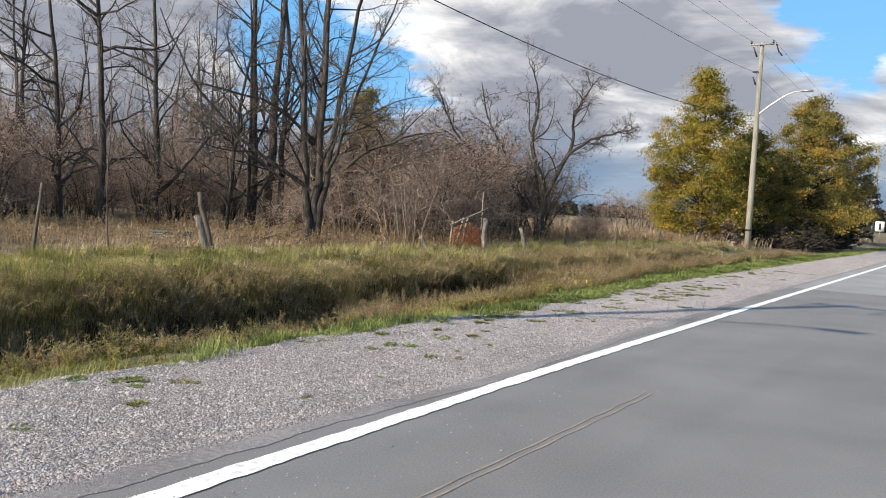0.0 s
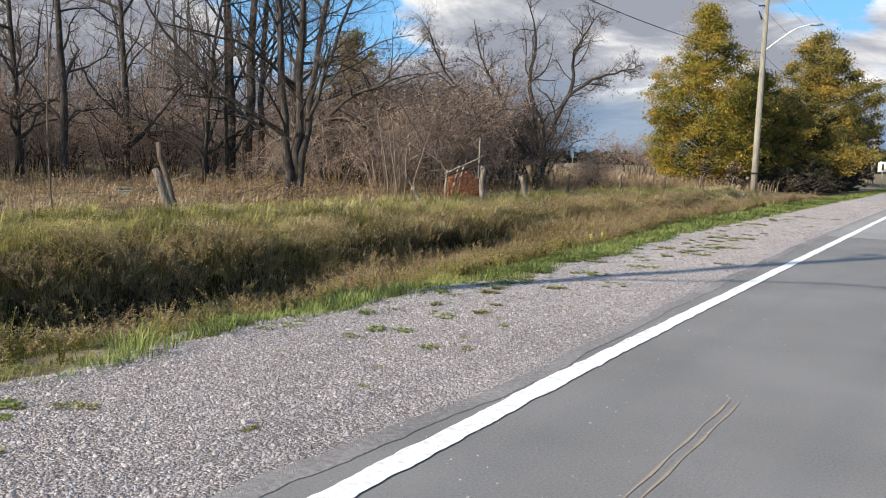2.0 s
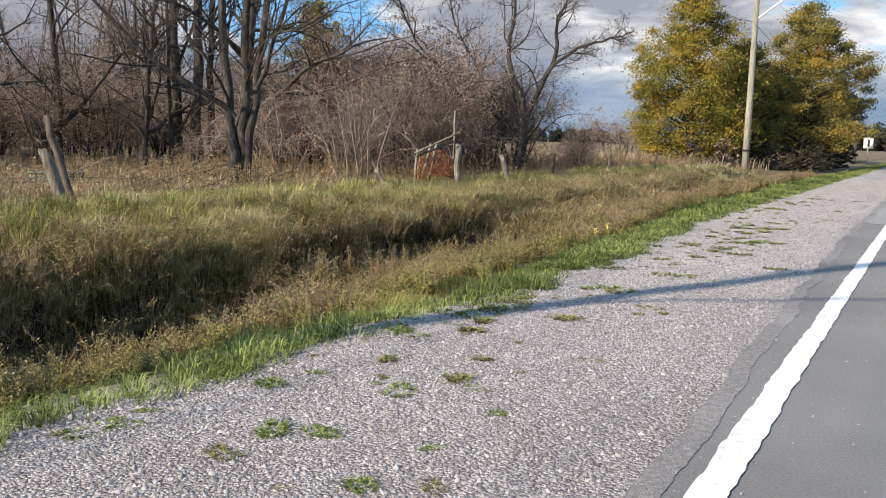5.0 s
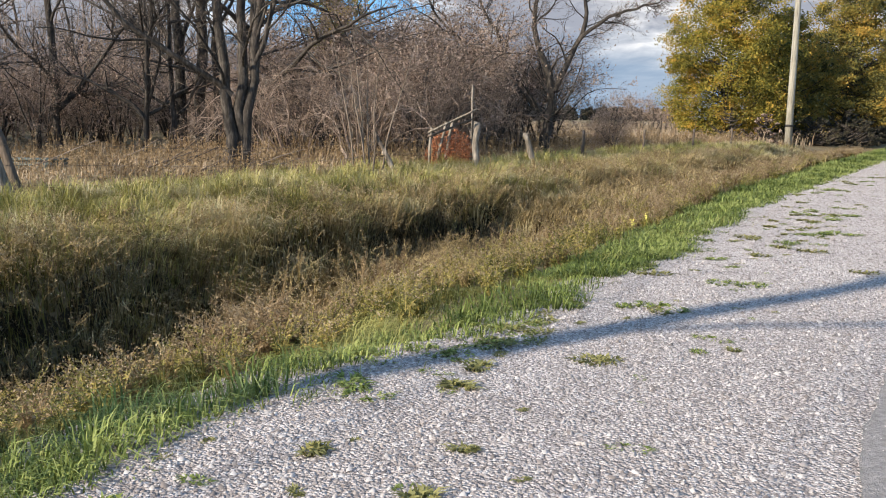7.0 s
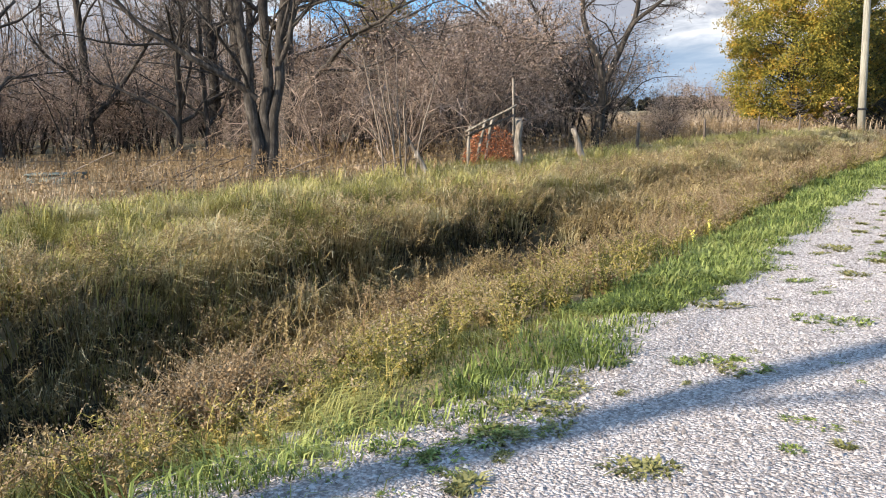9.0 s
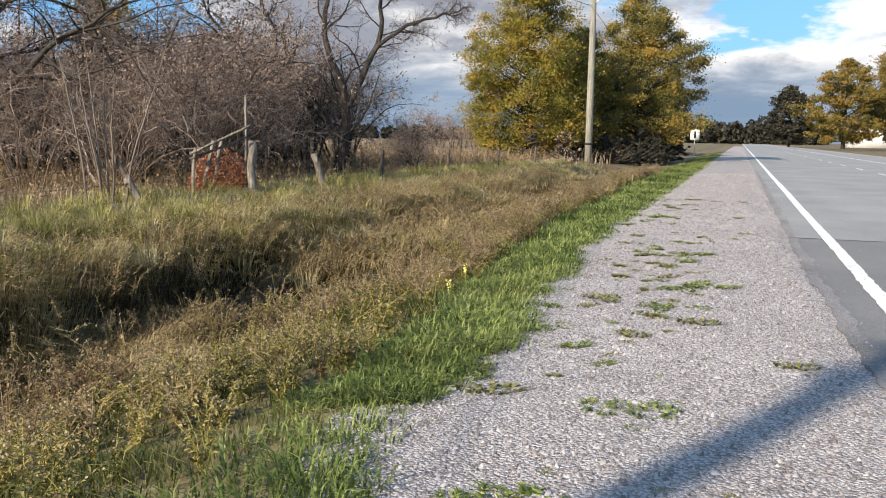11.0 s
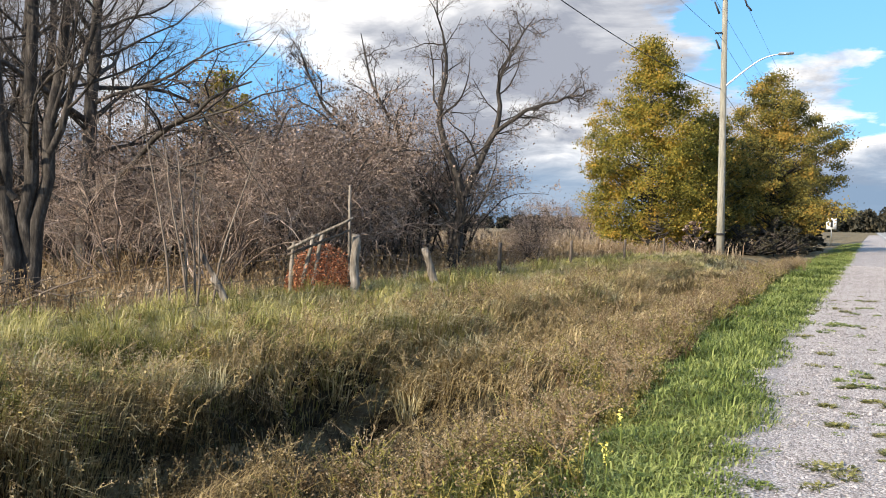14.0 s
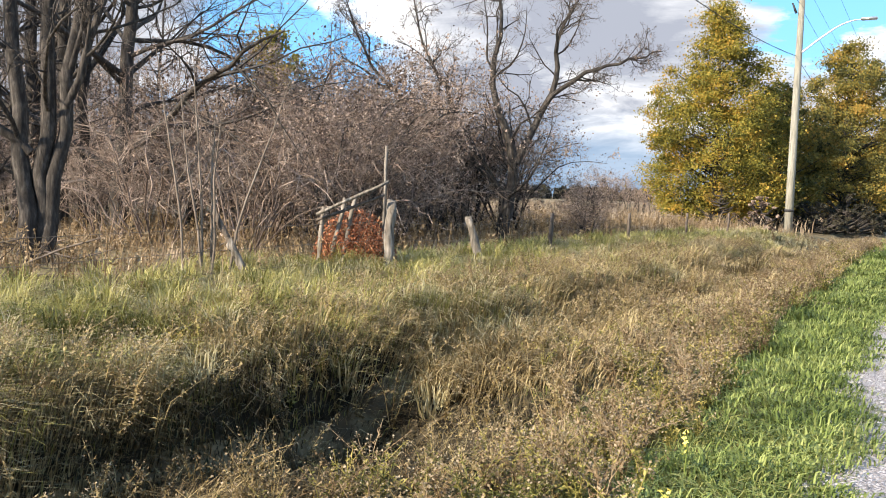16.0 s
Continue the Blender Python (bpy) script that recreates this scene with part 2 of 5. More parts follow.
M_WEED_R = leaf_mat("russet_weed", [(0.13, 0.083, 0.042), (0.265, 0.185, 0.10), (0.38, 0.285, 0.175)], scale=0.9, island=0.6)
M_FORB = leaf_mat("yellow_green_forb", [(0.10, 0.102, 0.035), (0.21, 0.205, 0.072), (0.34, 0.315, 0.13)], scale=2.5)
M_ORANGE = leaf_mat("orange_red_shrub_leaf", [(0.17, 0.06, 0.03), (0.36, 0.13, 0.06), (0.52, 0.24, 0.13)], scale=2)
# dark wet soil; its colour also holds the shade under the overhanging bank
M_SHADED_MUD = mat("shaded_wet_ditch_soil", [(0.012, 0.010, 0.007), (0.028, 0.023, 0.015), (0.05, 0.042, 0.026)], scale=4, rough=0.95, bump=0.8, bscale=14, spec=0.08)
M_LITTER = leaf_mat("dark_brown_litter_grass", [(0.035, 0.027, 0.015), (0.085, 0.066, 0.034), (0.17, 0.132, 0.07)], scale=0.9)
M_STRAW = leaf_mat("pale_straw_grass", [(0.20, 0.165, 0.08), (0.33, 0.28, 0.14), (0.45, 0.385, 0.215), (0.52, 0.46, 0.29)], scale=0.6)
M_GRASS_V = leaf_mat("short_olive_verge_grass", [(0.085, 0.098, 0.028), (0.19, 0.20, 0.058), (0.31, 0.30, 0.105)], scale=0.9)
M_PLUME = leaf_mat("buff_seed_plume", [(0.15, 0.105, 0.06), (0.27, 0.205, 0.125), (0.40, 0.325, 0.22)], scale=1.2)
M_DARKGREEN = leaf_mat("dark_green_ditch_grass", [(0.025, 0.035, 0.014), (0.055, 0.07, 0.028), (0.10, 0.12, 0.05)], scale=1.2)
M_WOOD_OLD = mat("weathered_grey_wood", [(0.08, 0.068, 0.056), (0.21, 0.185, 0.155), (0.40, 0.36, 0.32)], scale=6, bump=0.7, bscale=25, stretch=(4, 4, 0.5))
M_WOOD_DARK = mat("dark_old_wood", [(0.07, 0.055, 0.045), (0.14, 0.115, 0.095), (0.24, 0.20, 0.17)], scale=6, bump=0.7, bscale=25, stretch=(4, 4, 0.5))
M_POLE = mat("grey_green_treated_pole", [(0.18, 0.17, 0.14), (0.29, 0.28, 0.235), (0.39, 0.375, 0.32)], scale=4, bump=0.6, bscale=20, stretch=(5, 5, 0.35))
M_GALV = mat("galvanised_steel", [(0.45, 0.46, 0.47), (0.62, 0.63, 0.64)], scale=8, rough=0.4, metal=0.7, bump=0.05)
M_BLACK = mat("black_rubber", [(0.02, 0.02, 0.022), (0.035, 0.035, 0.037)], scale=4, rough=0.6, bump=0.05)
M_SIGN = mat("white_sign_sheet", [(0.75, 0.75, 0.74), (0.85, 0.85, 0.84)], scale=3, rough=0.5, bump=0)
M_BOX = mat("green_grey_painted_metal", [(0.06, 0.08, 0.078), (0.10, 0.125, 0.118)], scale=5, rough=0.6, bump=0.1)
M_YELLOW = mat("pale_yellow_petal", [(0.70, 0.60, 0.12), (0.85, 0.78, 0.25)], scale=30, bump=0)
M_SIDING = mat("white_siding", [(0.66, 0.66, 0.65), (0.80, 0.80, 0.79)], scale=2, rough=0.7, bump=0.1)
M_ROOF = mat("grey_shingle", [(0.07, 0.07, 0.075), (0.12, 0.12, 0.125)], scale=4, bump=0.3)
M_GLASS = mat("dark_window_glass", [(0.02, 0.025, 0.03), (0.04, 0.045, 0.05)], scale=1, rough=0.08, bump=0, spec=0.5)


# ---- mesh helpers ----
def mesh_of(name, verts, tris, material, smooth=False):
    verts = np.asarray(verts, dtype=np.float32).reshape(-1, 3)
    tris = np.asarray(tris, dtype=np.int32).reshape(-1, 3)
    me = bpy.data.meshes.new(name)
    me.vertices.add(len(verts))
    me.vertices.foreach_set("co", verts.ravel())
    me.loops.add(tris.size)
    me.loops.foreach_set("vertex_index", tris.ravel())
    me.polygons.add(len(tris))
    me.polygons.foreach_set("loop_start", np.arange(0, tris.size, 3, dtype=np.int32))
    if smooth:
        me.polygons.foreach_set("use_smooth", np.ones(len(tris), dtype=bool))
    me.update(calc_edges=True)
    me.validate()
    me.materials.append(material)
    return me


def join(*pieces):
    """Several (verts, tris) as one."""
    vs, ts, off = [], [], 0
    for v, t in pieces:
        vs.append(np.asarray(v, dtype=np.float64).reshape(-1, 3))
        ts.append(np.asarray(t, dtype=np.int64).reshape(-1, 3) + off)
        off += len(vs[-1])
    return np.concatenate(vs), np.concatenate(ts)


def thing(name, label, category, at=(0, 0, 0), rz=0.0, group="", kind=""):
    ob = new(name)
    ob.empty_display_size = 0.2
    ob.matrix_basis = pose(*at, 0, 0, rz)
    return tagged(ob, label, category, group, kind)


def part(name, geo, material, parent, label="", smooth=False):
    me = geo if isinstance(geo, bpy.types.Mesh) else mesh_of(name, geo[0], geo[1], material, smooth)
    ob = new(name, me)
    ob.parent = parent
    if label:
        tagged(ob, label)
    return ob


def solo(name, geo, material, label, category="", kind="", group="", smooth=False):
    ob = new(name, mesh_of(name, geo[0], geo[1], material, smooth))
    return tagged(ob, label, category, group, kind)


def from_bm(bm):
    bmesh.ops.triangulate(bm, faces=bm.faces)
    bm.verts.index_update()
    v = np.array([p.co[:] for p in bm.verts])
    t = np.array([[q.index for q in f.verts] for f in bm.faces])
    bm.free()
    return v, t


def box(size, at=(0, 0, 0), turn=(0, 0, 0), bevel=0.0, taper=1.0, rough=0.0, seed=0):
    """A bevelled, slightly worn box; its base is centred on at."""
    bm = bmesh.new()
    bmesh.ops.create_cube(bm, size=1.0)
    for v in bm.verts:
        s = taper if v.co.z > 0 else 1.0
        v.co = Vector((v.co.x * size[0] * s, v.co.y * size[1] * s, (v.co.z + 0.5) * size[2]))
    if bevel:
        bmesh.ops.bevel(bm, geom=bm.edges[:], offset=bevel, segments=2, affect="EDGES")
    if rough:
        bmesh.ops.subdivide_edges(bm, edges=[e for e in bm.edges if e.calc_length() > size[2] * 0.5], cuts=5)
        for v in bm.verts:
            v.co += rough * noise.noise_vector(v.co * 6 + Vector((seed, 0, 0)))
    bm.transform(pose(*at, *turn))
    return from_bm(bm)


def tubes(P, R, sides):
    """P: (B, N, 3) lines, R: (B, N) radii."""
    B, N, _ = P.shape
    d = np.gradient(P, axis=1)
    d /= np.linalg.norm(d, axis=2, keepdims=True) + 1e-9
    ref = np.where(np.abs(d[:, :1, 2:3]) > 0.9, np.array([1.0, 0, 0]), np.array([0, 0, 1.0]))
    u = np.cross(d, np.broadcast_to(ref, d.shape))
    u /= np.linalg.norm(u, axis=2, keepdims=True) + 1e-9
    w = np.cross(d, u)
    a = np.arange(sides) * 2 * math.pi / sides
    ring = u[:, :, None] * np.cos(a)[None, None, :, None] + w[:, :, None] * np.sin(a)[None, None, :, None]
    V = P[:, :, None] + ring * R[:, :, None, None]
    idx = np.arange(B * N * sides).reshape(B, N, sides)
    a0, a1 = idx[:, :-1], idx[:, 1:]
    b0, b1 = np.roll(a0, -1, axis=2), np.roll(a1, -1, axis=2)
    t = np.concatenate([np.stack([a0, b0, b1], -1).reshape(-1, 3), np.stack([a0, b1, a1], -1).reshape(-1, 3)])
    return V.reshape(-1, 3), t


def spikes(P, R):
    """Tapered three-sided twigs from the first to the last point of each line."""
    a, b = P[:, 0], P[:, -1]
    d = b - a
    d /= np.linalg.norm(d, axis=1, keepdims=True) + 1e-9
    u = np.cross(d, np.array([0.31, 0.52, 0.79]))
    u /= np.linalg.norm(u, axis=1, keepdims=True) + 1e-9
    w = np.cross(d, u)
    r = R[:, :1] * 1.15
    v = np.stack([a + u * r, a - u * r * 0.5 + w * r * 0.87, a - u * r * 0.5 - w * r * 0.87, b], 1).reshape(-1, 3)
    i = np.arange(len(a))[:, None] * 4
    return v, np.concatenate([i + [0, 1, 3], i + [1, 2, 3], i + [2, 0, 3]])


def line(points, radius, sides=6, n=None):
    """A tube along control points; radius: one number or one per point."""
    p = np.asarray(points, dtype=float)
    r = np.broadcast_to(np.asarray(radius, dtype=float), (len(p),)).copy()
    n = n or len(p)
    s = np.linspace(0, len(p) - 1, n)
    k = np.arange(len(p))
    q = np.stack([np.interp(s, k, p[:, i]) for i in range(3)], 1)
    for _ in range(2 if n > 2 * len(p) else 0):
        q[1:-1] = (q[:-2] + 2 * q[1:-1] + q[2:]) / 4
    return tubes(q[None], np.interp(s, k, r)[None], sides)


def capped(points, radius, sides=10, n=None):
    v, t = line(points, radius, sides, n)
    c0, c1 = v[:sides].mean(0), v[-sides:].mean(0)
    m = len(v)
    extra = [[m, (i + 1) % sides, i] for i in range(sides)] + [[m + 1, m - sides + i, m - sides + (i + 1) % sides] for i in range(sides)]
    return np.vstack([v, c0, c1]), np.vstack([t, extra])


def blades(rng, base, h, w, bend, az=None):
    """Grass blades that taper and droop: five points each."""
    n = len(base)
    az = rng.uniform(0, 2 * math.pi, n) if az is None else az
    side = np.stack([-np.sin(az), np.cos(az), np.zeros(n)], 1)
    out = np.stack([np.cos(az), np.sin(az), np.zeros(n)], 1)
    up = np.array([0, 0, 1.0])
    mid = base + out * (bend * h * 0.25)[:, None] + up * (h * 0.58)[:, None]
    tip = base + out * (bend * h * 0.85)[:, None] + up * (h * (1.0 - 0.38 * np.minimum(bend, 1.4)))[:, None]
    hw = side * (w / 2)[:, None]
    v = np.stack([base - hw, base + hw, mid + hw * 0.8, mid - hw * 0.8, tip], 1).reshape(-1, 3)
    i = np.arange(n)[:, None] * 5
    t = np.concatenate([i + [0, 1, 2], i + [0, 2, 3], i + [3, 2, 4]])
    return v, t


def leaves(rng, c, size, flat=0.0, slim=0.42):
    """Small pointed leaves, folded along the middle, at the centres c."""
    n = len(c)
    a = rng.normal(size=(n, 3))
    a[:, 2] *= 1 - flat
    a /= np.linalg.norm(a, axis=1, keepdims=True)
    b = np.cross(a, rng.normal(size=(n, 3)))
    b /= np.linalg.norm(b, axis=1, keepdims=True) + 1e-9
    s = (size * rng.uniform(0.6, 1.3, n))[:, None]
    v = np.stack([c - a * s * 0.6, c + b * s * slim, c + a * s * 0.6, c - b * s * slim], 1).reshape(-1, 3)
    i = np.arange(n)[:, None] * 4
    return v, np.concatenate([i + [0, 1, 2], i + [0, 2, 3]])


def grow(rng, P, R, spec):
    """Branches by generations. P, R: the stems as (B, N, 3) and (B, N). spec: for each generation (count, length share, points,
    angle, lift, crook, lowest start). Returns [(P, R), ...]."""
    levels = [(P, R)]
    for cnt, share, n, angle, lift, crook, low in spec:
        P, R = levels[-1]
        B, N, _ = P.shape
        s = rng.uniform(low, 0.98, (B, cnt))
        f = s * (N - 1)
        i = np.minimum(f.astype(int), N - 2)
        u = (f - i)[..., None]
        bi = np.arange(B)[:, None]
        start = P[bi, i] * (1 - u) + P[bi, i + 1] * u
        d = P[bi, i + 1] - P[bi, i]
        d /= np.linalg.norm(d, axis=2, keepdims=True) + 1e-9
        r0 = R[bi, i] * (1 - u[..., 0]) + R[bi, i + 1] * u[..., 0]
        plen = np.linalg.norm(np.diff(P, axis=1), axis=2).sum(1)[:, None]
        ln = plen * share * (1.15 - 0.7 * s) * rng.uniform(0.6, 1.3, (B, cnt))
        q = np.cross(d, rng.normal(size=d.shape))
        q /= np.linalg.norm(q, axis=2, keepdims=True) + 1e-9
        ang = np.radians(angle) * rng.uniform(0.7, 1.3, (B, cnt))[..., None]
        d = d * np.cos(ang) + q * np.sin(ang)
        start, d, ln, r0 = start.reshape(-1, 3), d.reshape(-1, 3), ln.ravel(), r0.ravel()
        pts = [start]
        for j in range(n - 1):
            d = d + rng.normal(size=d.shape) * crook + np.array([0, 0, lift])
            d /= np.linalg.norm(d, axis=1, keepdims=True)
            pts.append(pts[-1] + d * (ln / (n - 1))[:, None])
        Q = np.stack(pts, 1)
        rs = np.minimum(r0 * 0.6, 0.0035 + ln * 0.0115)[:, None] * np.linspace(1, 0.16, n)[None]
        levels.append((Q, np.maximum(rs, 0.0022)))
    return levels


def stems(rng, ctrl, n=14, crook=0.03):
    """Stems from lists of (x, y, z, r) control points."""
    P, R = [], []
    for c in ctrl:
        c = np.asarray(c, dtype=float)
        s = np.linspace(0, len(c) - 1, n)
        k = np.arange(len(c))
        q = np.stack([np.interp(s, k, c[:, i]) for i in range(4)], 1)
        for _ in range(2):
            q[1:-1] = (q[:-2] + 2 * q[1:-1] + q[2:]) / 4
        q[1:-1, :3] += rng.normal(size=(n - 2, 3)) * crook
        P.append(q[:, :3])
        R.append(q[:, 3])
    return np.stack(P), np.stack(R)


def bare_tree(name, label, at, ctrl, spec, seed, twig=None, rz=0.0, bark=None, dead_leaves=0, group="", sides=8, bold=1.0):
    rng = np.random.default_rng(seed)
    P, R = stems(rng, ctrl, 14, min(0.035, ctrl[0][0][3] * 0.25))
    lev = [(q, r * (bold if i else 1.0)) for i, (q, r) in enumerate(grow(rng, P, R, spec))]
    ob = thing(name, label, "tree", at, rz, group)
    part("trunk", tubes(*lev[0], sides), bark or M_BARK, ob, smooth=True)
    part("crown", join(tubes(*lev[1], 6), *[tubes(*l, 4) for l in lev[2:3]]), bark or M_BARK, ob, smooth=True)
    if len(lev) > 3:
        tagged(part("twig_mass", join(*[tubes(*l, 3) for l in lev[3:-1]], spikes(*lev[-1])), twig or M_TWIG, ob), kind="stuff")
    if dead_leaves:
        Q = lev[-1][0]
        pick = rng.integers(0, len(Q), dead_leaves)
        c = Q[pick, rng.integers(1, Q.shape[1], dead_leaves)] + rng.normal(size=(dead_leaves, 3)) * 0.03
        tagged(part("foliage", leaves(rng, c, 0.055), M_DEADLEAF, ob), "curled withered leaves", kind="stuff")
    return ob


def ground_z(x, y):
    """Height of the ground: level shoulder, ditch, bank, wood floor."""
    x, y = np.asarray(x, dtype=float), np.asarray(y, dtype=float)
    # further on the bank reaches out over the ditch
    reach = 0.6 * np.interp(y, [17.5, 20.5, 40, 50], [0, 1, 1, 0])
    z = np.interp(x - reach * np.exp(-((x + 8.1) / 0.75) ** 2), GX, GZ)
    deep = np.interp(y, [0, 15, 17.5, 21, 23.0, 24.4, 30, 45, 70], [1.15, 1.1, 0.9, 0.75, 0.95, 0.42, 0.32, 0.28, 0.25])
    z = np.where((x > -10.2) & (x < -3.2) & (z < 0), z * deep, z)
    inside = (x < -4.0).astype(float)
    z = z + inside * 0.07 * (np.sin(x * 1.7 + y * 0.6) * np.sin(y * 1.1 - x * 0.4) + 0.5 * np.sin(x * 3.1) * np.sin(y * 2.7))
    for cy, ly, dz in ((22.4, 1.5, 0.30), (14.5, 3.0, 0.30), (8.5, 3.0, 0.25)):
        z = z - dz * np.exp(-((x + 7.25) / 0.65) ** 2 - ((y - cy) / ly) ** 2)
    z = np.where(y > 55, z - inside * np.minimum((y - 55) * 0.01, 0.12), z)
    return z


GX = [-3000, -60, -25, -14, -11.5, -10.2, -8.9, -8.3, -7.95, -7.1, -6.3, -5.3, -4.3, -3.5, -2.8, 13.6, 14.2, 20, 3000]
GZ = [0.6, 0.35, 0.05, 0.05, 0.08, 0.05, -0.08, -0.32, -0.85, -0.98, -0.92, -0.60, -0.26, -0.13, -0.10, -0.07, -0.03, -0.12, 0.6]


# ---- the ground, the road and the shoulder ----
def sheet(xs, ys, zf):
    X, Y = np.meshgrid(xs, ys, indexing="ij")
    v = np.stack([X, Y, zf(X, Y)], -1).reshape(-1, 3)
    i = np.arange(len(xs) * len(ys)).reshape(len(xs), len(ys))
    a, b, c, d = i[:-1, :-1].ravel(), i[1:, :-1].ravel(), i[1:, 1:].ravel(), i[:-1, 1:].ravel()
    return v, np.concatenate([np.stack([a, b, c], 1), np.stack([a, c, d], 1)])


def strip(left, right, ys, z):
    """A strip along the road between two edges given as functions of y."""
    n = len(ys)
    l = np.stack([left(ys), ys, np.full(n, z)], 1)
    r = np.stack([right(ys), ys, np.full(n, z)], 1)
    v = np.stack([l, r], 1).reshape(-1, 3)
    i = np.arange(n - 1) * 2
    return v, np.concatenate([np.stack([i, i + 1, i + 3], 1), np.stack([i, i + 3, i + 2], 1)])


def wob(y, amp, f, ph=0.0):
    return amp * (np.sin(y * f + ph) + 0.6 * np.sin(y * f * 2.3 + ph * 2 + 1) + 0.4 * np.sin(y * f * 5.1 + 2 * ph))


gxs = np.concatenate([[-2500, -900, -400, -200, -120, -80, -55, -40], np.arange(-32, -14, 1.2), np.arange(-14, -2.4, 0.3), [0, 5, 10, 13.6, 14.2, 17, 20, 30, 60, 150, 400, 900, 2500]])
gys = np.concatenate([[-1500, -400, -120, -50, -25, -12], np.arange(-6, 50, 0.5), np.arange(50, 120, 3), [130, 160, 220, 320, 500, 900, 1600, 3000]])
solo("ground", sheet(gxs, gys, ground_z), M_GROUND, "brown earth with matted dry thatch", "ground", "structure", smooth=True)

EDGE_Y = np.array([-200, 4, 7, 8.5, 10.3, 14, 24, 40, 3000.0])
EDGE_X = np.array([-0.45, -0.45, -0.42, -0.30, -0.26, -0.38, -0.58, -0.6, -0.6])


def asphalt_edge(y):
    return np.interp(y, EDGE_Y, EDGE_X) + wob(y, 0.018, 2.1) + wob(y, 0.008, 11.0)


JOINT = 27.4
ys_a = np.concatenate([[-200, -60, -20], np.arange(-5, JOINT, 0.12), [JOINT]])
ys_b = np.concatenate([[JOINT + 0.01], np.arange(JOINT + 0.3, 80, 0.5), np.arange(80, 300, 8), [400, 700, 1500]])
right_edge = lambda y: np.full_like(y, 13.0)
solo("road_near", strip(asphalt_edge, right_edge, ys_a, 0.0), M_ASPHALT, "smooth mid-grey asphalt road surface", "road", "structure")
solo("road_far", strip(asphalt_edge, right_edge, ys_b, 0.002), M_ASPHALT_OLD, "pale worn grey asphalt road surface", "road", "structure")
ys_e = np.arange(3, 60, 0.06)
solo("asphalt_edge", strip(lambda y: asphalt_edge(y) + 0.006 + wob(y, 0.004, 9.0), lambda y: np.minimum(asphalt_edge(y) + np.interp(y, [5, 9, 14], [0.26, 0.16, 0.14]) + wob(y, 0.010, 1.3, 1) + wob(y, 0.004, 17.0), -0.09), ys_e, 0.004), M_ASPHALT_EDGE, "crumbled dusty asphalt edge along the gravel", "road edge", "structure")
solo("joint_crack", sheet(np.arange(-0.58, 12.9, 0.3), np.array([JOINT - 0.02, JOINT + 0.02]), lambda X, Y: 0.006 + 0 * X), M_CRACK, "dark transverse joint across the road", "crack", "structure")

ys_l = np.concatenate([np.arange(-5, 30, 0.05), np.arange(30, 120, 0.5), np.arange(120, 600, 20.0)])
_r = np.random.default_rng(3)
_j1, _j2 = [np.convolve(_r.normal(size=len(ys_l)), np.ones(3) / 3, "same") * 0.009 for _ in range(2)]
solo("edge_line", strip(lambda y: np.interp(y, [4.5, 7.3, 10, 14], [0.02, -0.02, -0.07, -0.08]) + _j1 + wob(y, 0.004, 3), lambda y: np.interp(y, [4.5, 7.4, 10, 14], [0.22, 0.15, 0.105, 0.08]) + _j2 + wob(y, 0.003, 7, 2), ys_l, 0.008), M_PAINT, "worn white painted edge line on the road", "road marking", "structure")
for k in range(14):
    y0 = 40 + k * 9.0
    solo("lane_dash", strip(lambda y: 5.15 + 0 * y, lambda y: 5.27 + 0 * y, np.array([y0, y0 + 3.0]), 0.008), M_PAINT, "white dashed lane marking on the road", "road marking", "structure", "lane dashes")
solo("far_line", strip(lambda y: 8.9 + 0 * y, lambda y: 9.05 + 0 * y, np.array([-50.0, 50, 100, 300, 600]), 0.008), M_PAINT, "solid white line on the far side of the road", "road marking", "structure")
for off in (0.0, 0.07):
    ys_s = np.arange(5.5, 10.4, 0.1)
    solo("scuff_mark", strip(lambda y: 1.20 + off + wob(y, 0.003, 0.7), lambda y: 1.216 + off + wob(y, 0.003, 0.7) + 0.006 * np.sin(y * 9), ys_s, 0.004), M_SCUFF, "thin tan scuff line on the asphalt", "road mark", "structure")


def gravel_left(y):
    return np.interp(y, [-60, 5, 8, 12.5, 15, 20, 25, 40, 300], [-2.8, -2.75, -3.05, -3.25, -2.95, -3.05, -3.45, -3.5, -3.3]) + wob(y, 0.07, 1.7) + wob(y, 0.03, 6.0)


def gravel_z(X, Y):
    e = asphalt_edge(Y)
    s = np.clip((e - X) / 3.2, 0, 1.3)
    return -0.012 - 0.035 * s + 0.012 * np.sin(X * 2.3 + Y * 0.7) * np.sin(Y * 0.9) - 0.16 * np.clip((gravel_left(Y) - X) / 0.8, 0, 1.2)


def gravel_sheet():
    ys = np.concatenate([[-60, -25, -12], np.arange(-5, 60, 0.2), np.arange(60, 130, 3), [150, 200, 300]])
    u = np.linspace(0, 1, 26)
    U, Y = np.meshgrid(u, ys, indexing="ij")
    L = gravel_left(Y) - 0.9
    Rr = asphalt_edge(Y) + 0.04
    X = Rr + (L - Rr) * U
    v = np.stack([X, Y, np.minimum(gravel_z(X, Y), -0.006)], -1).reshape(-1, 3)
    i = np.arange(U.size).reshape(U.shape)
    a, b, c, d = i[:-1, :-1].ravel(), i[1:, :-1].ravel(), i[1:, 1:].ravel(), i[:-1, 1:].ravel()
    return v, np.concatenate([np.stack([a, c, b], 1), np.stack([a, d, c], 1)])


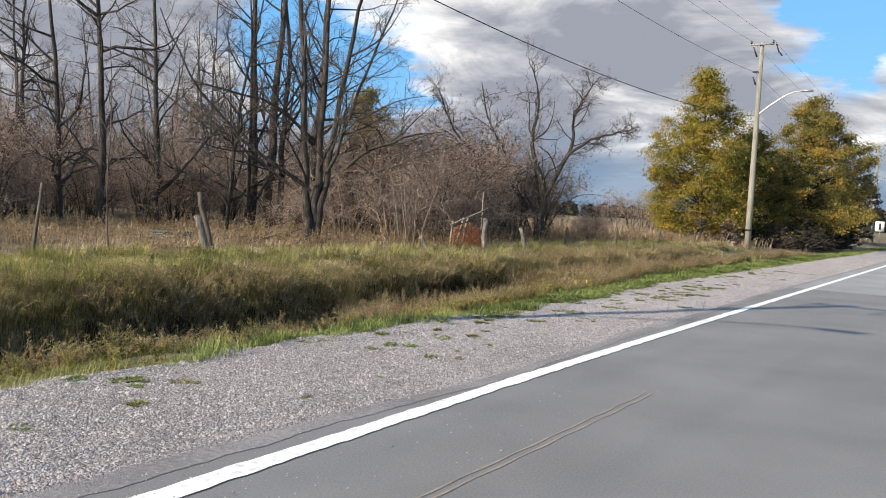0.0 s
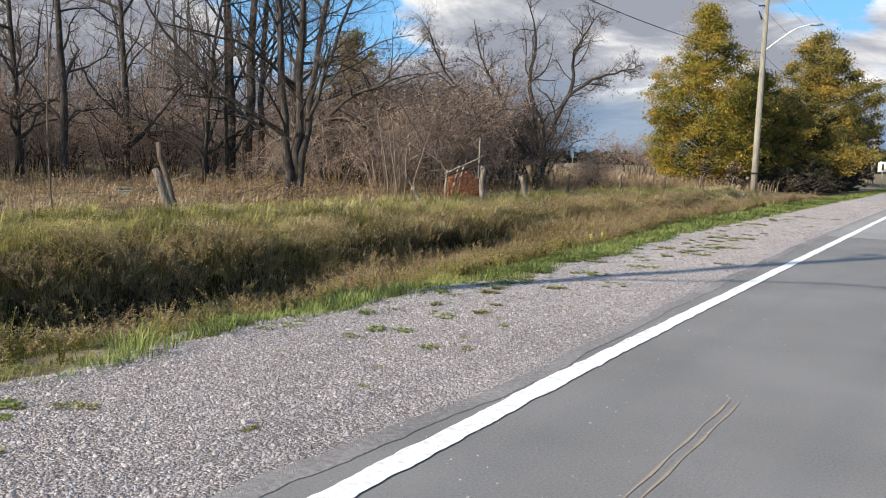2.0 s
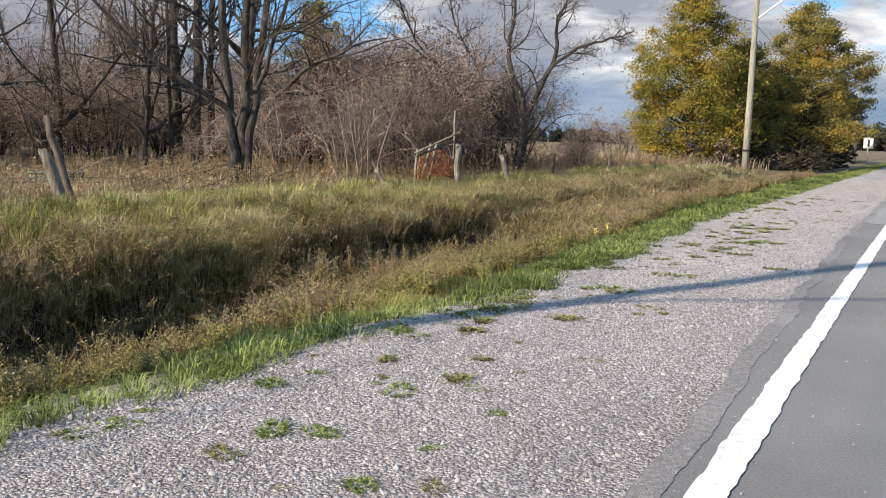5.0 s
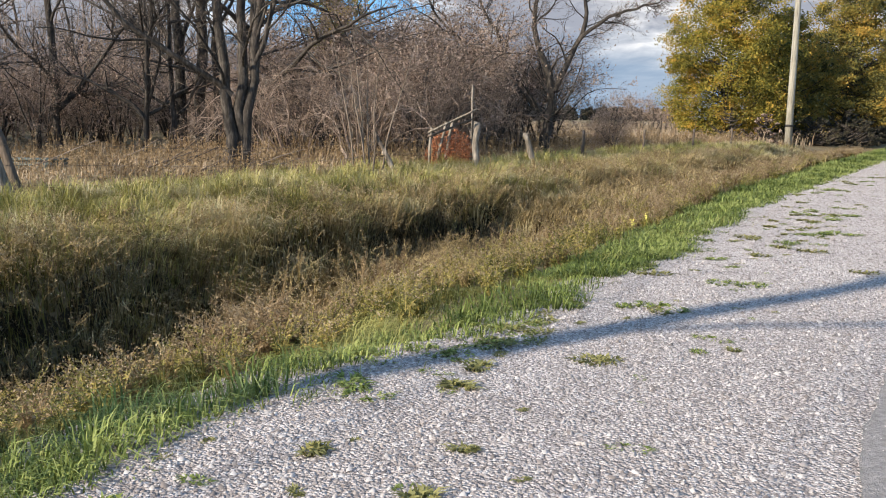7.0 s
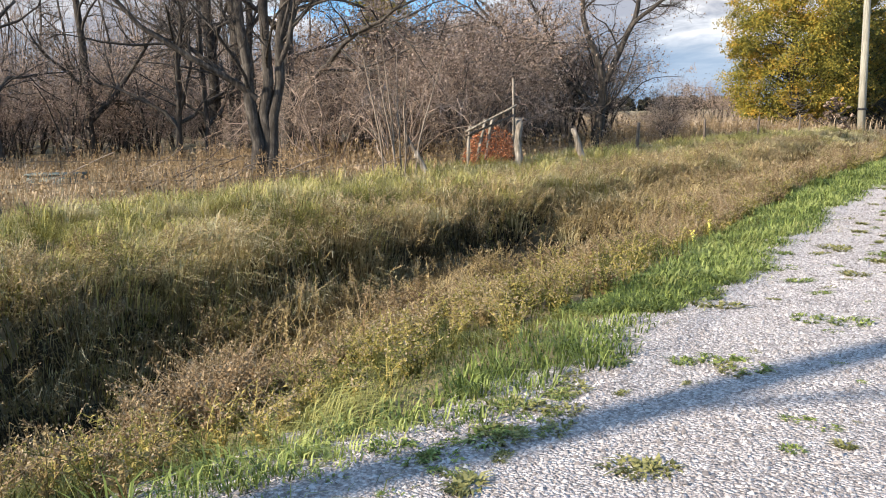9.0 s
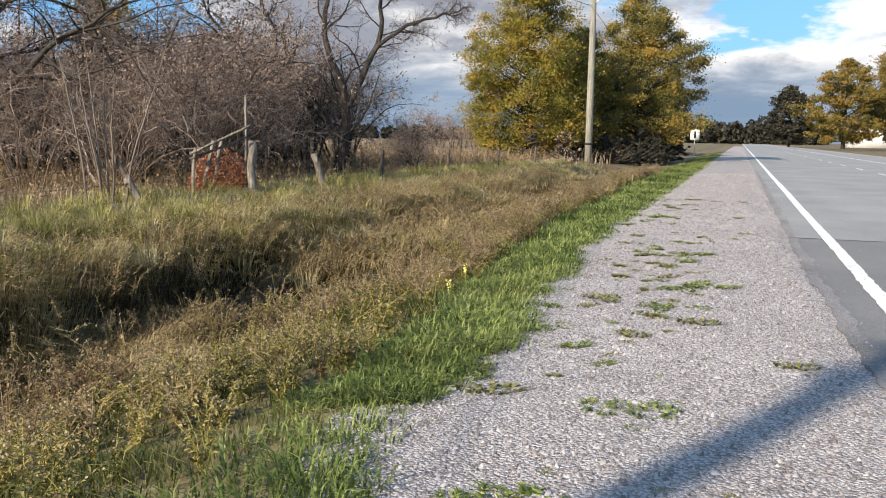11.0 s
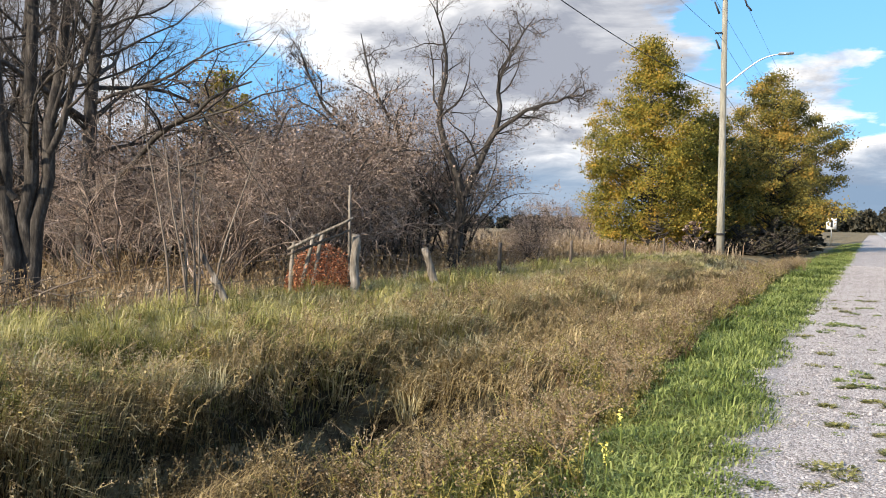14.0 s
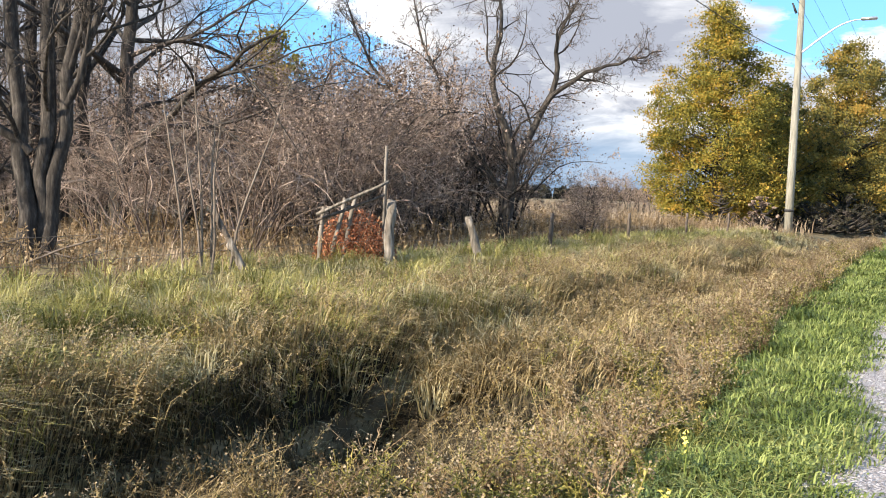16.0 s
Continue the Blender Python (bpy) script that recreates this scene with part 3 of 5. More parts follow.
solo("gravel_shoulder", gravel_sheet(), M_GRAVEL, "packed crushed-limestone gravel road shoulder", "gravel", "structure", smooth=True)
solo("far_shoulder", strip(lambda y: 12.99 + 0 * y, lambda y: 14.4 + wob(y, 0.1, 1.1), np.concatenate([np.arange(-60, 120, 1.0), np.arange(120, 600, 20.0)]), -0.012), M_GRAVEL, "gravel shoulder across the road", "gravel", "structure")


def stones():
    rng = np.random.default_rng(5)
    n = 95000
    y = 4.5 + 52 * rng.uniform(0, 1, n) ** 2.1
    x = asphalt_edge(y) - 0.1 + (gravel_left(y) - 0.25 - asphalt_edge(y)) * rng.uniform(0, 1, n)
    s = rng.uniform(0.0045, 0.0125, n) * rng.choice([0.7, 1, 1, 1.5], n) * np.interp(y, [8, 20, 34, 56], [1.0, 1.1, 1.3, 1.7])
    loose = rng.uniform(0, 1, n) < 0.025
    x = np.where(loose, asphalt_edge(y) + 1.6 * rng.uniform(0, 1, n) ** 2.2, x)
    s = np.where(loose, s * 0.6, s)
    z = np.where(loose, 0.004, gravel_z(x, y)) + s * 0.2
    o = np.array([[1, 0, -0.4], [-1, 0, -0.4], [0, 1, -0.4], [0, -1, -0.4], [0, 0, 1]], dtype=float)
    f = np.array([[0, 2, 4], [2, 1, 4], [1, 3, 4], [3, 0, 4]])
    a = rng.uniform(0, 6.28, n)
    v = o[None] * rng.uniform(0.6, 1.3, (n, 5, 3)) + rng.normal(size=(n, 5, 3)) * 0.25
    v[:, :, 2] *= 0.7
    ca, sa = np.cos(a)[:, None], np.sin(a)[:, None]
    v = np.stack([v[..., 0] * ca - v[..., 1] * sa, v[..., 0] * sa + v[..., 1] * ca, v[..., 2]], -1) * s[:, None, None]
    v += np.stack([x, y, z], 1)[:, None]
    t = f[None] + (np.arange(n) * 5)[:, None, None]
    return v.reshape(-1, 3), t.reshape(-1, 3)


solo("gravel_stones", stones(), M_STONE, "loose pale grey crushed stones", "gravel", "stuff")


# ---- grasses ----
def scatter(rng, n, x0, x1, y0, y1, near=1.0):
    """Points over a strip of the plan, denser towards y0 where near > 1."""
    x = rng.uniform(x0, x1, n) + 0.35 * rng.normal(size=n)
    y = y0 + (y1 - y0) * rng.uniform(0, 1, n) ** near
    return x, y


def on_ground(x, y, dz=-0.02):
    return np.stack([x, y, ground_z(x, y) + dz], 1)


def patchy(x, y, f=0.9, ph=0.0):
    return 0.5 + 0.25 * np.sin(x * f * 1.3 + ph + 2 * np.sin(y * f * 0.45)) + 0.25 * np.sin(y * f + ph * 1.7 + 1.5 * np.sin(x * f * 0.7))


def beside_verge(x, y):
    """High where the tall weeds may stand, low on the grass strip."""
    edge = gravel_left(y) - np.interp(y, [4, 12, 16, 19, 22, 30, 50, 80], [0.4, 0.5, 0.6, 0.75, 0.85, 1.1, 1.6, 1.9])
    return np.clip(0.5 + (edge - x) * 2.5, 0, 1)


def verge_grass():
    """Arching tufts along the gravel edge, thinner and patchy near by, a closed strip further on."""
    rng = np.random.default_rng(11)
    n, per = 7200, 20
    y = 3.5 + 125 * np.where(np.arange(n) < 3200, rng.uniform(0, 1, n) ** 2.2, 0.112 + 0.43 * rng.uniform(0, 1, n) ** 1.7)
    wid = np.interp(y, [4, 9, 13, 16, 19, 28, 50, 80], [0.35, 0.45, 0.65, 0.7, 0.85, 1.15, 1.55, 1.8])
    x = gravel_left(y) + 0.10 - wid * rng.beta(1.2, 1.4, n) * 1.15
    keep = patchy(x, y, 2.2) + rng.uniform(0, 0.6, n) > np.interp(y, [6, 10, 12, 17], [1.15, 0.85, 0.5, 0.10])
    x, y = x[keep], y[keep]
    n = len(x)
    tall = rng.uniform(0.08, 0.32, n) * np.interp(y, [13, 17], [1.0, 0.72]) * (0.5 + 0.8 * patchy(x, y, 1.9, 1)) * np.interp(gravel_left(y) - x, [-0.1, 0.3], [0.45, 1.0])
    rad = 0.07 + 0.10 * rng.uniform(0, 1, n) + np.interp(y, [15, 50], [0, 0.2])
    a = rng.uniform(0, 6.28, (n, per))
    r = np.sqrt(rng.uniform(0, 1, (n, per))) * rad[:, None]
    bx, by = (x[:, None] + r * np.cos(a)).ravel(), (y[:, None] + r * np.sin(a)).ravel()
    bz = np.maximum(ground_z(bx, by), gravel_z(bx, by)) - 0.01
    h = (tall[:, None] * rng.uniform(0.5, 1.2, (n, per))).ravel()
    az = (a + rng.normal(size=(n, per)) * 0.7).ravel()
    w = rng.uniform(0.005, 0.010, n * per) * np.interp(by, [8, 40], [1, 2.4])
    return blades(rng, np.stack([bx, by, bz], 1), h, w, rng.uniform(0.4, 1.7, n * per), az)


solo("verge_grass", verge_grass(), M_GRASS_G, "bright green grass along the gravel edge", "grass", "stuff")


def meadow(seed, n, x0, x1, y0, y1, hmin, hmax, width, near, bend, keepf=None):
    rng = np.random.default_rng(seed)
    x, y = scatter(rng, n, x0, x1, y0, y1, near)
    if keepf is not None:
        k = keepf(rng, x, y)
        x, y = x[k], y[k]
    h = rng.uniform(hmin, hmax, len(x)) * (0.25 + 0.55 * patchy(x, y, 0.8, seed) + 0.95 * patchy(x, y, 2.9, seed * 1.3) * patchy(x, y, 4.7, seed * 0.7))
    w = width * rng.uniform(0.6, 1.4, len(x)) * np.interp(y, [10, 25, 60], [1, 1.5, 3.0])
    az = rng.normal(0.3, 0.6, len(x)) + 1.5 * np.sin(x * 1.3 + y * 0.8) * np.sin(y * 0.9 - x * 0.5)
    return blades(rng, on_ground(x, y), h, w, rng.uniform(0.3, 1.0, len(x)) * bend, az)


# olive grass on the bank, dry grass down its face, thatch towards the wood
solo("bank_grass", meadow(21, 125000, -12.6, -8.9, 4, 60, 0.22, 0.52, 0.0065, 1.5, 1.8), M_GRASS_M, "olive and straw meadow grass bent over the bank", "grass", "stuff")


def tussocks(seed, n, x0, x1, y0, y1, near, hmin, hmax, per=80):
    """Rounded grass tussocks: blades that rise from one root and fall outwards."""
    rng = np.random.default_rng(seed)
    x, y = scatter(rng, n, x0, x1, y0, y1, near)
    h = rng.uniform(hmin, hmax, n)
    a = rng.uniform(0, 6.28, (n, per))
    r = np.sqrt(rng.uniform(0, 1, (n, per))) * 0.12
    bx, by = (x[:, None] + r * np.cos(a)).ravel(), (y[:, None] + r * np.sin(a)).ravel()
    az = (a + rng.normal(size=a.shape) * 0.5 + 0.4).ravel()
    hh = (h[:, None] * rng.uniform(0.55, 1.15, (n, per))).ravel()
    w = rng.uniform(0.005, 0.009, n * per) * np.interp(by, [10, 40], [1, 2.0])
    return blades(rng, on_ground(bx, by), hh, w, rng.uniform(0.3, 1.5, n * per), az)


solo("bank_tussocks", tussocks(71, 620, -11.8, -8.9, 5, 50, 1.4, 0.32, 0.62), M_GRASS_M, "olive grass tussocks on the bank", "grass", "stuff")
solo("straw_tussocks", tussocks(72, 420, -11.6, -7.6, 15, 56, 1.2, 0.30, 0.55), M_STRAW, "pale straw grass tussocks on the bank", "grass", "stuff")
solo("straw_grass", meadow(73, 34000, -12.0, -7.8, 17, 60, 0.25, 0.5, 0.007, 1.2, 1.9), M_STRAW, "pale straw grass combed over the bank", "grass", "stuff")
solo("dry_field_grass", meadow(23, 50000, -30, -11.2, 8, 75, 0.15, 0.45, 0.016, 1.2, 1.1), M_FIELD, "dry tan-brown grass in front of the wood", "grass", "stuff")
solo("far_field_grass", meadow(24, 30000, -75, -9.5, 62, 150, 0.5, 1.2, 0.016, 1.3, 0.6), M_FIELD, "tall pink-tan dry grass in the open field", "grass", "stuff")


def plants(rng, x, y, h, leaf, per, spread, dz=0.0):
    """Upright weeds: a thin stalk with small leaves and a seed head each."""
    n = len(x)
    base = on_ground(x, y, dz)
    lean = rng.normal(size=(n, 3)) * 0.12
    lean[:, 2] = 1
    top = base + lean * h[:, None]
    st = tubes(np.stack([base, (base + top) / 2 + rng.normal(size=(n, 3)) * 0.02, top], 1), np.broadcast_to(np.array([0.004, 0.003, 0.002]), (n, 3)) * np.interp(y, [10, 40], [1, 2.5])[:, None], 3)
    u = rng.uniform(0.15, 1.05, (n, per)) ** 0.7
    c = base[:, None] + (top - base)[:, None] * u[..., None] + rng.normal(size=(n, per, 3)) * (spread * (1.25 - u) * h[:, None])[..., None]
    size = np.repeat(leaf * np.interp(y, [10, 40], [1, 1.8]), per)
    return st, leaves(rng, c.reshape(-1, 3), size, 0.0, 0.2)


def weeds(name, label, seed, n, x0, x1, y0, y1, hmin, hmax, per, leaf, spread, material, near=1.5, keepf=None):
    rng = np.random.default_rng(seed)
    x, y = scatter(rng, n, x0, x1, y0, y1, near)
    if keepf is not None:
        k = np.minimum(keepf(x, y), beside_verge(x, y)) + rng.uniform(-0.15, 0.15, len(x)) > 0.5
        x, y = x[k], y[k]
    clump = np.clip(patchy(x, y, 3.1, seed) * 0.7 + patchy(x, y, 7.0, seed * 2) * 0.5 - 0.1, 0, 1)
    h = rng.uniform(hmin, hmax, len(x)) * (0.45 + 0.9 * clump)
    solo(name, join(*plants(rng, x, y, h, leaf, per, spread)), material, label, "weeds", "stuff")


def goldenrod(name, label, seed, n, x0, x1, y0, y1, hmin, hmax, material, keepf=None, near=1.6, stalks=6, per=22, fine=12, leaf=0.038, spot=None):
    """Leafy weeds: stalks that fan out from one root, narrow leaves along them and a buff plume of seed on top."""
    rng = np.random.default_rng(seed)
    if spot:
        x, y = spot[0] + rng.normal(size=n) * spot[2], spot[1] + rng.normal(size=n) * spot[3]
    else:
        x, y = scatter(rng, n, x0, x1, y0, y1, near)
    if keepf is not None:
        k = keepf(x, y) + rng.uniform(-0.15, 0.15, len(x)) > 0.5
        x, y = x[k], y[k]
    n = len(x)
    h = rng.uniform(hmin, hmax, n) * (0.65 + 0.5 * patchy(x, y, 2.3, seed))
    base = np.repeat(on_ground(x, y), stalks, 0)
    far = np.repeat(np.interp(y, [12, 22, 45], [0.95, 1.1, 1.8]), stalks)
    m = len(base)
    hh = np.repeat(h, stalks) * rng.uniform(0.6, 1.1, m)
    a = rng.uniform(0, 6.28, m)
    q = rng.uniform(0.1, 0.75, m) * hh
    out = np.stack([np.cos(a) * q, np.sin(a) * q, 0 * q], 1)
    up = np.array([0, 0, 1.0])
    mid = base + out * 0.35 + up * (hh * 0.6)[:, None]
    top = base + out + up * (hh * (1.0 - 0.25 * q / hh))[:, None]
    st = tubes(np.stack([base, mid, top], 1), np.array([0.004, 0.003, 0.0018])[None] * far[:, None], 3)

    def along(count, low, high):
        u = rng.uniform(low, high, (m, count))[..., None]
        return np.where(u < 0.6, base[:, None] + (mid - base)[:, None] * u / 0.6, mid[:, None] + (top - mid)[:, None] * (u - 0.6) / 0.4), u[..., 0]

    p, u = along(per, 0.15, 1.0)
    b = rng.uniform(0, 6.28, (m, per))
    d = np.stack([np.cos(b), np.sin(b), rng.normal(0.15, 0.45, (m, per))], -1)
    ln = leaf * far[:, None] * (1.35 - 0.7 * u) * rng.uniform(0.6, 1.3, (m, per))
    tip = p + d * ln[..., None]
    w = np.stack([-np.sin(b), np.cos(b), rng.normal(0, 0.5, (m, per))], -1) * (ln * 0.17)[..., None]
    c = (p * 0.55 + tip * 0.45) + up * (ln * 0.12)[..., None]
    lv = np.stack([p, c + w, tip, c - w], 2).reshape(-1, 3)
    i = np.arange(m * per)[:, None] * 4
    ob = thing(name, label, "weeds", kind="stuff")
    tagged(part("leafy_stalks", join(st, (lv, np.concatenate([i + [0, 1, 2], i + [0, 2, 3]]))), material, ob), kind="stuff")
    if fine:
        p, u = along(fine, 0.70, 1.06)
        p = p + rng.normal(size=p.shape) * (0.018 * far)[:, None, None]
        tagged(part("seed_plumes", leaves(rng, p.reshape(-1, 3), np.repeat(0.014 * far, fine), 0.0, 0.4), M_PLUME, ob), "buff dry seed plumes", kind="stuff")


def slope(x, y):
    """High on the road side of the ditch, from the verge grass down to its floor."""
    return np.minimum(beside_verge(x, y), np.clip(0.5 + (x + np.interp(y, [5, 15, 19, 24, 30], [6.0, 6.0, 6.15, 6.5, 7.6])) * 2.5, 0, 1))


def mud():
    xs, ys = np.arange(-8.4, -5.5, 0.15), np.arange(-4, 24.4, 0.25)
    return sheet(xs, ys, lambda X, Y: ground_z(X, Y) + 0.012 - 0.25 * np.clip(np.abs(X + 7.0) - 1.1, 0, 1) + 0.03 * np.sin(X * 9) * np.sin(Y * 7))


solo("ditch_floor", mud(), M_SHADED_MUD, "wet dark soil on the ditch floor, with the hollow's shade in its colour", "ground", "structure", smooth=True)
goldenrod("olive_weeds", "olive-green leafy goldenrod on the slope of the ditch", 31, 1200, -6.3, -4.0, 4, 60, 0.26, 0.46, M_OLIVE, slope)
goldenrod("brown_weeds", "dried brown goldenrod on the slope of the ditch", 36, 620, -6.5, -4.3, 4, 60, 0.28, 0.52, M_WEED, lambda x, y: np.minimum(slope(x, y), patchy(x, y, 1.3, 5) + 0.1))
goldenrod("russet_weeds", "russet dried asters on the slope of the ditch", 38, 360, -6.6, -4.4, 5, 60, 0.30, 0.56, M_WEED_R, lambda x, y: np.minimum(slope(x, y), patchy(x, y, 1.0, 2) + 0.05))
goldenrod("russet_clump", "dense russet goldenrod clump standing in the ditch", 39, 46, 0, 0, 0, 0, 0.6, 0.9, M_WEED_R, spot=(-5.4, 15.0, 0.22, 0.32), leaf=0.045)
goldenrod("ditch_weeds", "brown dead weeds standing in the ditch", 43, 240, -7.9, -6.1, 16.5, 34, 0.4, 0.7, M_WEED, lambda x, y: 0.9 - 0.9 * np.exp(-((x + 6.9) / 0.7) ** 2 - ((y - 22.4) / 1.1) ** 2), 1.2, 4, 18, 14, 0.04)
goldenrod("russet_clump", "smaller russet aster clump standing in the ditch", 40, 22, 0, 0, 0, 0, 0.45, 0.7, M_WEED_R, spot=(-5.9, 18.2, 0.25, 0.4), leaf=0.05)
goldenrod("brown_clump", "brown weed clump standing in the ditch", 41, 30, 0, 0, 0, 0, 0.45, 0.7, M_WEED, spot=(-5.7, 11.6, 0.3, 0.5), leaf=0.05)
goldenrod("verge_weeds", "bushy russet and brown weeds along the verge grass", 61, 300, -5.4, -4.4, 20, 62, 0.38, 0.66, M_WEED_R, beside_verge, 1.3)
goldenrod("verge_forbs", "bushy olive weeds along the verge grass", 62, 300, -5.2, -4.2, 17, 50, 0.3, 0.5, M_OLIVE, beside_verge, 1.3)
goldenrod("bank_front_weeds", "brown dry weeds standing thick along the ditch bank", 44, 420, -9.0, -7.95, 3, 17, 0.36, 0.62, M_WEED, None, 1.0, 4, 20, 16, 0.042)
# the face of the bank: hanging seed-headed weeds over the dark floor
goldenrod("bank_edge_weeds", "brown seed-headed weeds crowding the edge of the bank", 33, 1050, -9.2, -7.8, 4, 46, 0.36, 0.62, M_WEED, None, 1.5, 4, 18, 18, 0.04)
goldenrod("bank_edge_forbs", "olive weeds mixed into the edge of the bank", 34, 420, -9.6, -8.1, 4, 40, 0.3, 0.5, M_OLIVE, None, 1.5, 4, 18, 8, 0.045)
goldenrod("far_bank_weeds", "russet dry weeds across the filled ditch", 42, 330, -9.5, -5.2, 25, 62, 0.35, 0.62, M_WEED_R, lambda x, y: patchy(x, y, 0.8, 1) + 0.1, 1.2, 4, 16, 10)
solo("bank_face_green", meadow(29, 26000, -9.0, -7.85, 4, 50, 0.24, 0.46, 0.0065, 1.5, 1.2), M_GRASS_M, "olive grass hanging over the ditch bank", "grass", "stuff")
solo("bank_face_grass", meadow(22, 26000, -8.9, -7.75, 4, 50, 0.22, 0.44, 0.007, 1.5, 1.2), M_GRASS_D, "dry brown grass hanging down the ditch bank", "grass", "stuff")
solo("ditch_tall_grass", meadow(63, 22000, -8.2, -6.2, 16.8, 21.4, 0.2, 0.4, 0.006, 1.0, 1.2), M_GRASS_D, "matted brown grass filling the ditch", "grass", "stuff")
solo("ditch_tall_dry_grass", meadow(64, 22000, -8.0, -5.6, 24.0, 46, 0.3, 0.62, 0.009, 1.2, 1.5), M_GRASS_D, "dry brown grass filling the ditch", "grass", "stuff")
solo("low_verge_grass", meadow(65, 26000, -4.9, -3.5, 4, 24, 0.10, 0.24, 0.006, 1.1, 1.6), M_GRASS_V, "short olive grass between the verge and the weeds", "grass", "stuff")
solo("slope_grass", meadow(66, 26000, -6.4, -4.2, 4, 40, 0.14, 0.34, 0.006, 1.3, 1.7, lambda rng, x, y: slope(x, y) > 0.4), M_GRASS_V, "straw-green grass between the ditch weeds", "grass", "stuff")
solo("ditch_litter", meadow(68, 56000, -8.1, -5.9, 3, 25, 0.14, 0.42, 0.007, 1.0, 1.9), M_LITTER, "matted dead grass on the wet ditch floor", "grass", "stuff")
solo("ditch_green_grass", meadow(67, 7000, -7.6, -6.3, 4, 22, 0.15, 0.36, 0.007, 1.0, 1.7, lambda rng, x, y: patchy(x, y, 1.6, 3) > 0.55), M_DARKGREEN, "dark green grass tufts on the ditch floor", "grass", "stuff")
weeds("wood_edge_weeds", "reddish-brown dead weeds along the wood edge", 35, 3600, -24, -11.3, 14, 66, 0.3, 0.8, 12, 0.045, 0.12, M_WEED_R, 1.1)

# the stretch behind the first steps
solo("bank_grass_behind", meadow(26, 26000, -14, -7.9, -14, 5.2, 0.2, 0.5, 0.016, 1.0, 1.5), M_GRASS_M, "olive and straw meadow grass on the bank", "grass", "stuff")
solo("ditch_grass_behind", meadow(27, 20000, -8.2, -3.6, -14, 5.2, 0.2, 0.5, 0.016, 1.0, 1.3), M_GRASS_D, "dry brown grass in the ditch", "grass", "stuff")
solo("meadow_behind", meadow(28, 16000, -40, -13.5, -14, 9, 0.2, 0.5, 0.03, 1.0, 1.2), M_FIELD, "dry tan grass before the wood", "grass", "stuff")


def forb(seed, size):
    rng = np.random.default_rng(seed)
    n = 64
    a, r = rng.uniform(0, 6.28, n), size * np.sqrt(rng.uniform(0, 1, n)) * 0.9
    base = np.stack([r * np.cos(a) * 1.5, r * np.sin(a), np.zeros(n)], 1)
    g = blades(rng, base, rng.uniform(0.02, 0.075, n), rng.uniform(0.010, 0.022, n), rng.uniform(0.9, 1.6, n), a + rng.normal(size=n) * 0.6)
    c = base + np.stack([0 * a, 0 * a, rng.uniform(0.01, 0.045, n)], 1)
    return g, leaves(rng, c, 0.024, 0.6)


_forbs = []
for _i in range(4):
    _g, _l = forb(40 + _i, 0.055 + 0.028 * _i)
    _m = M_FORB if _i % 2 == 0 else M_GRASS_G
    _forbs.append((mesh_of("blade_tuft", *_g, _m), mesh_of("leaf_tuft", *_l, _m)))


def put_weeds():
    rng = np.random.default_rng(44)
    spots = [(-1.0, 7.87), (-1.29, 11.7), (-1.07, 10.6), (-1.29, 13.2), (-2.5, 12.4), (-2.78, 16.05), (-1.94, 14.5), (-2.1, 16.25), (-1.3, 15.2), (-2.9, 20.6), (-2.58, 20.75), (-2.83, 19.65)]
    for k in range(120):
        y = 4.6 + 34 * rng.uniform() ** 1.2
        x = np.interp(rng.beta(1.4, 2.2), [0, 1], [gravel_left(y) + 0.1, asphalt_edge(y) - 0.5])
        if patchy(x, y, 1.3, 4) + rng.uniform(-0.3, 0.3) > 0.5:
            spots.append((float(x), float(y)))
    for k in range(26):
        spots.append((-2.0 + rng.normal() * 0.22, 22.6 + rng.normal() * 1.4))
    for k in range(40):
        spots.append((-2.5 + rng.normal() * 0.5, 16 + 22 * rng.uniform()))
    for k in range(22):
        spots.append((-2.75 + rng.normal() * 0.15, 14.6 + rng.normal() * 0.7))
    small = len(spots)
    for k in range(90):
        y = 9 + 26 * rng.uniform()
        spots.append((float(np.interp(rng.uniform(), [0, 1], [gravel_left(y) + 0.1, asphalt_edge(y) - 0.7])), y))
    for k, (x, y) in enumerate(spots):
        ob = new("weed_clump")
        ob.empty_display_size = 0.1
        for _n, _me in zip(("blade_tuft", "leaf_tuft"), _forbs[k % 4]):
            tagged(part(_n, _me, None, ob), kind="stuff")
        s = rng.uniform(0.4, 1.15) if k < small else rng.uniform(0.18, 0.5)
        ob.matrix_basis = pose(x, y, float(gravel_z(np.array(x), np.array(y))) - 0.004, 0, 0, rng.uniform(0, 360)) @ Matrix.Diagonal((s * rng.uniform(0.7, 1.5), s, s * 0.65, 1))
        tagged(ob, "low yellow-green weed clump growing in the gravel", "weed", "weeds in the gravel")


put_weeds()


# ---- trees ----

BIG = [(8, 0.33, 9, 50, 0.05, 0.18, 0.28), (8, 0.45, 7, 48, 0.02, 0.22, 0.2), (7, 0.50, 5, 45, 0.0, 0.25, 0.15), (7, 0.6, 2, 42, 0.0, 0.2, 0.15)]
MID = [(17, 0.30, 7, 55, 0.05, 0.22, 0.14), (7, 0.5, 5, 48, 0.04, 0.24, 0.15), (6, 0.55, 3, 44, 0.02, 0.22, 0.1), (3, 0.6, 2, 42, 0.0, 0.2, 0.1)]

